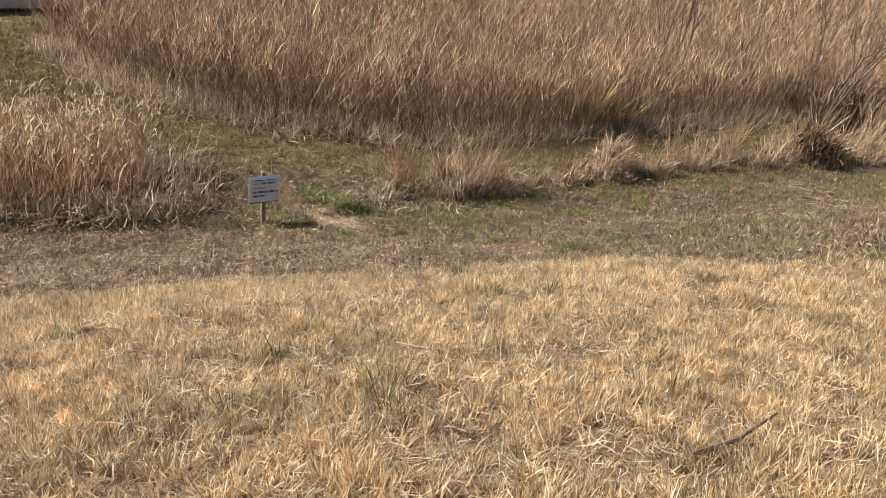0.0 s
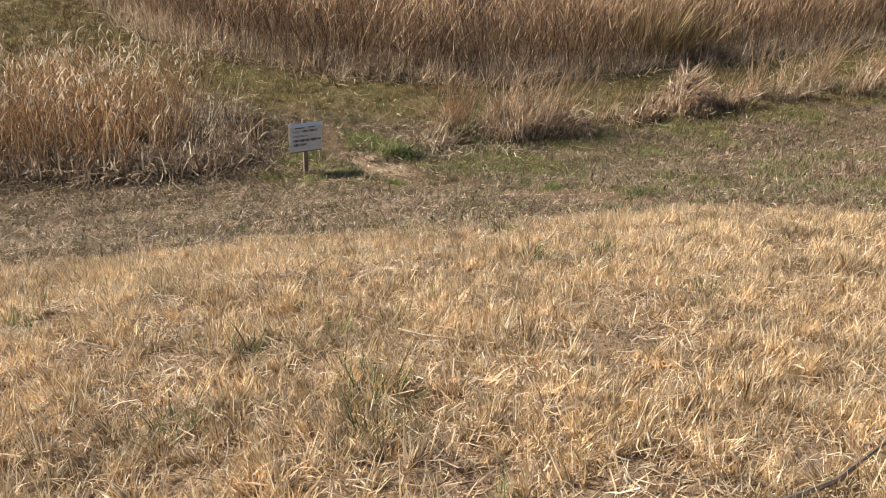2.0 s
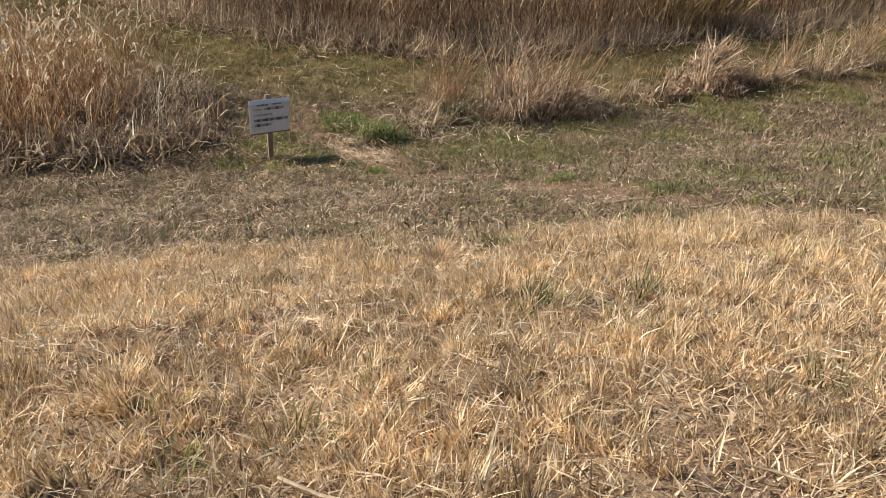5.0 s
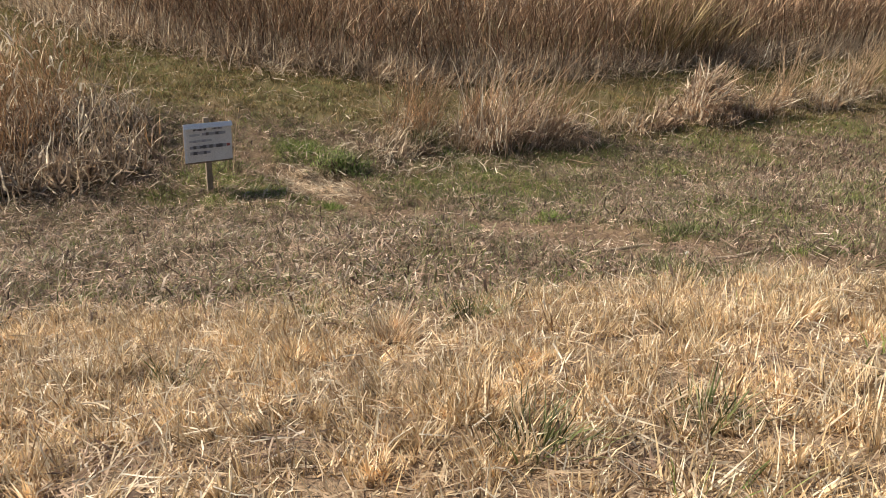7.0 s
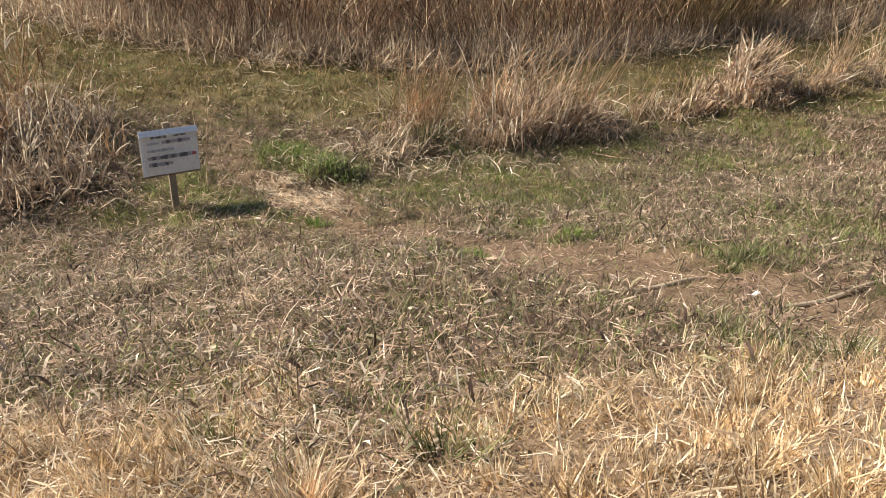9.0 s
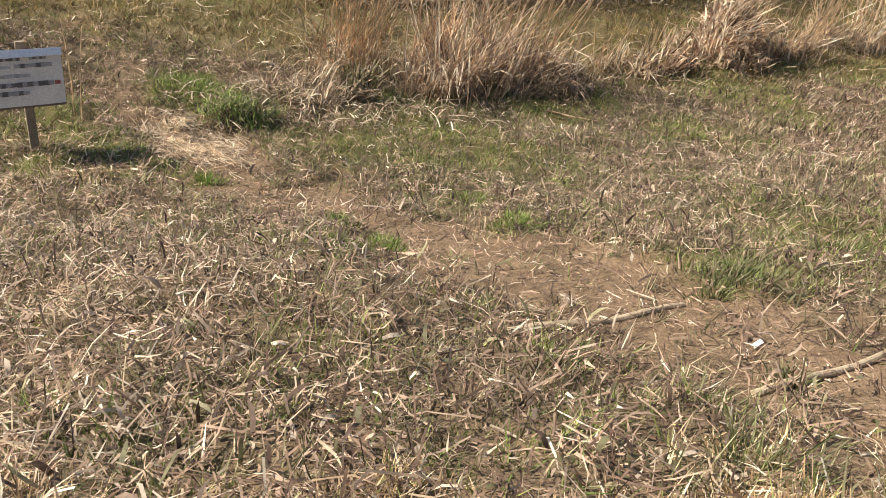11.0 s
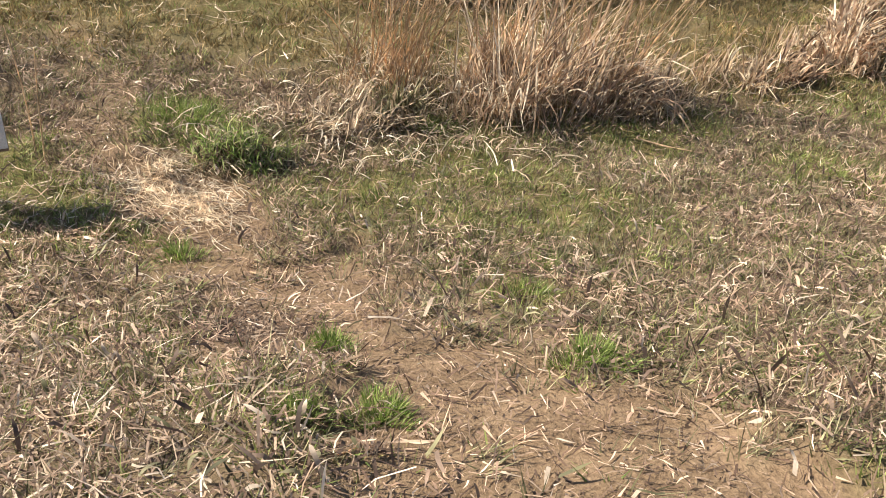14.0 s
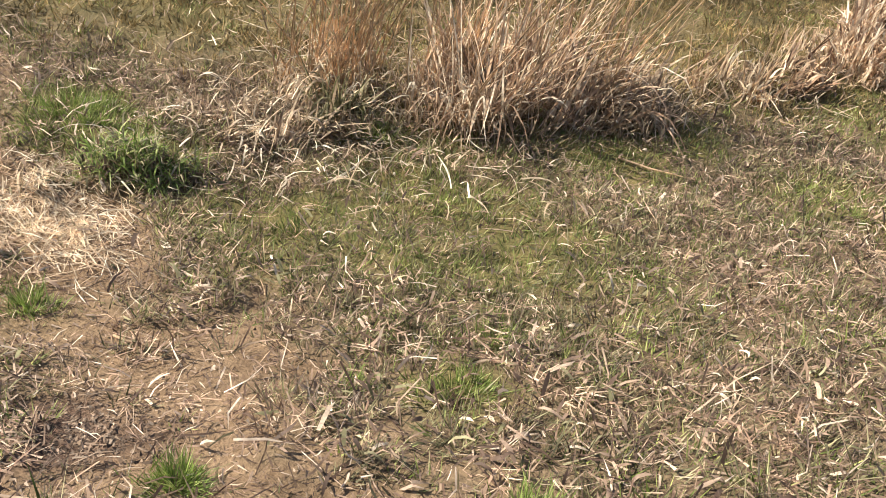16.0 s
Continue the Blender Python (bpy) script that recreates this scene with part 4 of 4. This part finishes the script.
# ---- the trail's steps ----
def step_log(a, b, r, label):
    mid = (Vector(a) + Vector(b)) / 2
    ob = thing("step_log", Matrix.Translation(mid), label, "log", "log steps on the trail")
    pts, radii = [], []
    for i in range(9):
        f = i / 8
        p = Vector(a).lerp(Vector(b), f) - mid
        pts.append((p.x + 0.008 * math.sin(5 * f), p.y + 0.01 * math.sin(7 * f + 1), p.z + 0.006 * math.sin(9 * f)))
        radii.append(r * (1 - 0.25 * f + 0.05 * math.sin(11 * f)))
    part("log", tube(bmesh.new(), pts, radii, 10), M_LOG, ob)
    return ob


def on(x, y, up=0.0):
    return (x, y, float(ground_z(x, y)) + up)


step_log(on(3.24, -3.33, 0.024), on(4.08, -2.92, -0.004), 0.0195, "thin weathered wooden log laid across the trail as a step")
step_log(on(3.94, -3.88, 0.004), on(4.85, -3.38, -0.006), 0.016, "thin weathered log half sunk across the trail as a step")


# ---- loose sticks, straws and scraps ----
def stick(a, b, r, label, name="stick", mat=None):
    mid = (Vector(a) + Vector(b)) / 2
    ob = thing(name, Matrix.Translation(mid), label, name.replace("_", " "), "loose sticks and straws")
    d = Vector(b) - Vector(a)
    side = d.cross(Vector((0, 0, 1))).normalized() * d.length * 0.05
    pts = [Vector(a) - mid, Vector(a).lerp(Vector(b), 0.45) - mid + side, Vector(b) - mid]
    part("stem", tube(bmesh.new(), [tuple(p) for p in pts], [r, r * 0.9, r * 0.55], 6), mat or M_TUSSOCK, ob)
    return ob


stick(on(2.92, -9.83, 0.05), on(3.46, -9.48, 0.07), 0.011, "grey fallen branch lying in the dry grass", "branch", M_TWIG)
stick(on(1.74, -8.33, 0.07), on(2.02, -8.46, 0.06), 0.006, "pale broken reed stem lying in the dry grass", "stick", M_PLUME)
stick(on(3.25, -0.42, 0.02), on(3.8, -0.62, 0.02), 0.007, "pale reed stem lying on the mown grass")
stick(on(1.85, -0.47, 0.015), on(2.02, -0.53, 0.015), 0.006, "pale broken reed stem lying on the soil")
stick(on(0.35, -0.35, 0.02), on(0.95, -0.18, 0.03), 0.007, "pale straight reed stem lying near the sign")
stick(on(4.35, 2.2, 0.03), on(4.85, 2.0, 0.05), 0.008, "forked pale dead reed lying on green grass")
for k in range(46):
    sx, sy = random.uniform(0.3, 5.5), random.uniform(-3.9, 1.8)
    sa, sl = random.uniform(0, math.tau), random.uniform(0.08, 0.3)
    stick(on(sx, sy, 0.02), on(sx + sl * math.cos(sa), sy + sl * math.sin(sa), 0.02), random.uniform(0.002, 0.0045), "thin pale straw lying on the mown bank", "straw")


for k in range(34):
    sx, sy = random.uniform(-0.2, 4.6), random.uniform(-10.6, -5.2)
    sa, sl = random.gauss(2.9, 0.8), random.uniform(0.07, 0.24)
    stick(on(sx, sy, 0.05), on(sx + sl * math.cos(sa), sy + sl * math.sin(sa), 0.065), random.uniform(0.0025, 0.0045), "thin pale broken straw caught in the dry grass", "straw", M_PLUME)


def scrap(x, y):
    ob = thing("litter_scrap", pose(*on(x, y, 0.02), 6, -8, 30), "small white scrap of crumpled litter on the trail", "litter")
    bm = bmesh.new()
    bmesh.ops.create_grid(bm, x_segments=6, y_segments=4, size=0.5, matrix=Matrix.Diagonal((0.046, 0.02, 1, 1)))
    for v in bm.verts:
        v.co.z = 0.005 * math.sin(60 * v.co.x) + 0.004 * math.cos(90 * v.co.y)
    ex = bmesh.ops.extrude_face_region(bm, geom=list(bm.faces))
    for v in (g for g in ex["geom"] if isinstance(g, bmesh.types.BMVert)):
        v.co.z += 0.003
    part("sheet", bm, M_SCRAP, ob)


scrap(4.16, -3.42)

# pale straw strewn before the tussocks
px, py = rng.normal(2.3, 0.75, 420), rng.normal(1.75, 0.45, 420)
n = len(px)
stuff("strewn_straw", curl_arrays(feet(px, py, 0.03) + [0, 0, 1] * rng.uniform(0, 0.05, (n, 1)), 0.08 + 0.4 * rng.uniform(0, 1, n) ** 2.2, rng.uniform(0.004, 0.014, n), rng.uniform(0, math.tau, n), rng.normal(0.25, 0.3, n), rng.uniform(0.2, 1.2, n), rng.uniform(0.2, 0.8, n), rng.normal(0, 1.1, n), 6), M_PLUME, "long pale curved dead leaves strewn in front of the tussocks", "straw")
px, py = scatter(5200, 5.5, 13, 0.5, 6.5)
px, py = keep(px, py, belt(px, py) * smooth(0.5, 0.75, vnoise(px, py, 0.9, 42)))
n = len(px)
stuff("bleached_straw", straw_arrays(feet(px, py, 0.03) + [0, 0, 1] * rng.uniform(0, 0.03, (n, 1)), rng.uniform(0.06, 0.26, n), rng.uniform(0.005, 0.013, n), rng.normal(0.3, 0.7, n), rng.normal(0, 0.15, n)), M_DEAD, "patches of bleached straw on the mown grass", "straw")
# straw matted on the trail
along, across = rng.normal(0, 0.32, 1300), rng.normal(0, 0.17, 1300)
mx, my = 1.12 + 0.66 * along + 0.75 * across, 0.50 - 0.75 * along + 0.66 * across
n = len(mx)
stuff("trampled_straw", straw_arrays(feet(mx, my, 0.012) + [0, 0, 1] * rng.uniform(0, 0.03, (n, 1)), rng.uniform(0.06, 0.26, n), rng.uniform(0.003, 0.006, n), rng.normal(2.3, 0.8, n), rng.normal(0, 0.1, n)), M_TUSSOCK, "pale trampled straw matted on the trail", "straw")
tx, ty = scatter(42000, -0.8, 5.5, -5, 3)
tx, ty = keep(tx, ty, trail(tx, ty) * (1 - 0.6 * damp(tx, ty)))
n = len(tx)
stuff("trail_straw", straw_arrays(feet(tx, ty, 0.012), 0.012 + 0.1 * rng.uniform(0, 1, n) ** 2.5, rng.uniform(0.002, 0.006, n), rng.uniform(0, math.tau, n), rng.normal(0, 0.08, n)), M_THATCH, "short bits of straw strewn on the soil trail", "straw")

tx, ty = scatter(38000, -0.8, 5.5, -5, 3)
tx, ty = keep(tx, ty, trail(tx, ty) * np.clip(-0.3 + 1.4 * vnoise(tx, ty, 0.3, 35), 0.05, 1))
tx, ty = np.concatenate([tx, rng.normal(2.0, 0.2, 1500)]), np.concatenate([ty, rng.normal(-1.2, 0.12, 1500)])
n = len(tx)
stuff("soil_crumbs", flat_arrays(feet(tx, ty, 0.005), rng.uniform(0.006, 0.03, n), rng.uniform(0.004, 0.014, n), rng.uniform(0, math.tau, n), rng.normal(0, 0.25, n)), M_CRUMB_SHADE, "dark crumbs of soil and rotted leaf on the trail", "soil")


# ---- the sign ----
sign = thing("notice_sign", pose(0.018, 0.01, float(ground_z(0, 0)) - 0.02) @ pose(0, 0, 0, 0, 0, 32) @ pose(0, 0, 0, -7, 0, 0), "small white printed notice on a board and wooden post", "sign")
part("post", box(0.064, 0.045, 1.11, (0, 0, 0.33), 0.004), M_POST, sign, "brown square wooden post")
board = part("board", box(0.53, 0.018, 0.43, (0, -0.03, 0.605), 0.003), M_BOARD, sign, "dark wooden backing board")
def sheet():
    bm = bmesh.new()
    bmesh.ops.create_grid(bm, x_segments=16, y_segments=12, size=0.5, matrix=pose(0, -0.043, 0.622, 90, 0, 0) @ Matrix.Diagonal((0.525, 0.425, 1, 1)))
    for v in bm.verts:
        v.co.y += 0.002 * math.sin(14 * v.co.x + 1) * math.cos(9 * v.co.z) - (0.006 if v.co.x < -0.24 and v.co.z < 0.5 else 0)
    ex = bmesh.ops.extrude_face_region(bm, geom=list(bm.faces))
    for v in (g for g in ex["geom"] if isinstance(g, bmesh.types.BMVert)):
        v.co.y -= 0.0015
    return bm
paper = part("notice", sheet(), M_PAPER, sign, "white laminated paper notice with printed lines")
strip = box(0.535, 0.006, 0.06, (0, 0, 0), 0.002)
strip.transform(pose(0, -0.062, 0.812, -32, 0, 0))
part("top_strip", strip, M_EDGE, sign, "bright white unprinted strip")
part("side_strip", box(0.028, 0.004, 0.40, (-0.252, -0.051, 0.612), 0.0015), M_EDGE, sign)
def line(x0, x1, z, h, n, mats):
    step = (x1 - x0) / n
    for k in range(n):
        part("print_bar", box(step * random.uniform(0.5, 0.72), 0.002, h * random.uniform(0.8, 1.1), (-0.2625 + 0.525 * (x0 + step * (k + 0.5)), -0.0505, 0.835 - 0.425 * z)), mats[k % len(mats)], paper)
line(0.20, 0.46, 0.16, 0.020, 6, [M_INK, M_FADED, M_INK])
line(0.58, 0.80, 0.155, 0.020, 5, [M_FADED, M_INK])
line(0.12, 0.32, 0.29, 0.022, 4, [M_PALEINK])
line(0.38, 0.86, 0.28, 0.032, 7, [M_FADED, M_INK, M_FADED])
line(0.11, 0.56, 0.45, 0.024, 7, [M_PALEINK, M_FADED, M_PALEINK])
line(0.11, 0.86, 0.61, 0.036, 11, [M_FADED, M_INK, M_FADED, M_INK, M_INK])
line(0.88, 0.95, 0.61, 0.036, 1, [M_RED])
line(0.11, 0.52, 0.76, 0.034, 6, [M_FADED, M_INK, M_FADED])


# ---- low slab bridge at the end of the meadow ----
slab = thing("slab_bridge", pose(-9.3, 13.7, 0, 0, 0, 40), "low pale concrete slab on dark blocks that stand for the shade beneath", "bridge")
part("deck", box(4.6, 1.6, 0.24, (0.5, 0, 0.24), 0.02), M_CONCRETE, slab)
# added dark blocks fill the gap under the deck as its shade
for bx in (-1.5, -0.5, 0.5, 1.5):
    part("shade_block", box(0.9, 1.44, 0.17, (bx, 0, 0.035), 0.01), M_DARK, slab)
part("kick_rail", box(4.6, 0.12, 0.14, (0.5, -0.7, 0.432), 0.015), M_CONCRETE, slab)


# ---- bare shrubs standing in the reeds ----
def shrub(x, y, h, seed, label):
    r = random.Random(seed)
    ob = thing("bare_shrub", pose(*on(x, y)), label, "shrub", "bare shrubs in the reeds")
    def limb(bm, p, d, length, rad, level):
        pts, radii = [tuple(p)], [rad]
        for k in range(4):
            d = (d + Vector((r.uniform(-0.2, 0.2), r.uniform(-0.2, 0.2), r.uniform(-0.02, 0.2)))).normalized()
            p = p + d * length / 4
            pts.append(tuple(p)), radii.append(rad * (1 - 0.18 * (k + 1)))
            if level < 3 and k > 0:
                for _ in range(2 if level else 1):
                    limb(bm, p, (d + Vector((r.uniform(-0.9, 0.9), r.uniform(-0.9, 0.9), r.uniform(0, 0.5)))).normalized(), length * 0.5, rad * 0.5, level + 1)
        tube(bm, pts, radii, 5)
    for k in range(4):
        bm = bmesh.new()
        limb(bm, Vector((r.uniform(-0.1, 0.1), r.uniform(-0.1, 0.1), -0.03)), Vector((r.uniform(-0.4, 0.5), r.uniform(-0.3, 0.3), 1)).normalized(), h * r.uniform(0.7, 1.0), 0.045, 0)
        part("limb", bm, M_TWIG, ob)


shrub(11.0, 13.5, 3.7, 3, "bare brown branching shrub rising above the reeds")
shrub(15.2, 11.0, 3.4, 8, "bare leaning shrub beside the dark stem heap")


def stem_fan(x, y, r, h, n, mat, label):
    """Many thin stems that fan out from one root."""
    base = np.array([x, y, float(ground_z(x, y))])
    ob = thing("stem_fan", pose(*base), label, "shrub", "shrubs in the reeds")
    a, q = rng.uniform(0, math.tau, n), np.sqrt(rng.uniform(0, 1, n))
    p = feet(x + np.cos(a) * q * r, y + np.sin(a) * q * r)
    arr = curl_arrays(p, h * rng.uniform(0.55, 1.1, n), rng.uniform(0.014, 0.028, n), a + rng.normal(0, 0.5, n), 1.5 - 0.5 * q + rng.normal(0, 0.08, n), rng.uniform(-0.1, 0.4, n), rng.uniform(0.4, 0.9, n), 0.0, 5)
    array_part("stem_mass", (arr[0] - base, arr[1], arr[2]), mat, ob)
    return ob


stem_fan(7.0, 8.6, 0.7, 1.75, 260, M_OLIVESTEM, "olive-green shrub of thin upright stems standing in the reeds")
stem_fan(8.0, 9.2, 0.6, 1.4, 140, M_OLIVESTEM, "low olive-brown shrub of thin stems standing in the reeds")
tussock(17.0, 13.2, 1.5, 0.9, 1200, 0.9, (0.2, 0.0), M_BRAMBLE, "dark tangled bramble heap at the edge of the reeds", "bramble_heap", 25, stalks=16, dome=0.7, w=0.03, droop=1.1)
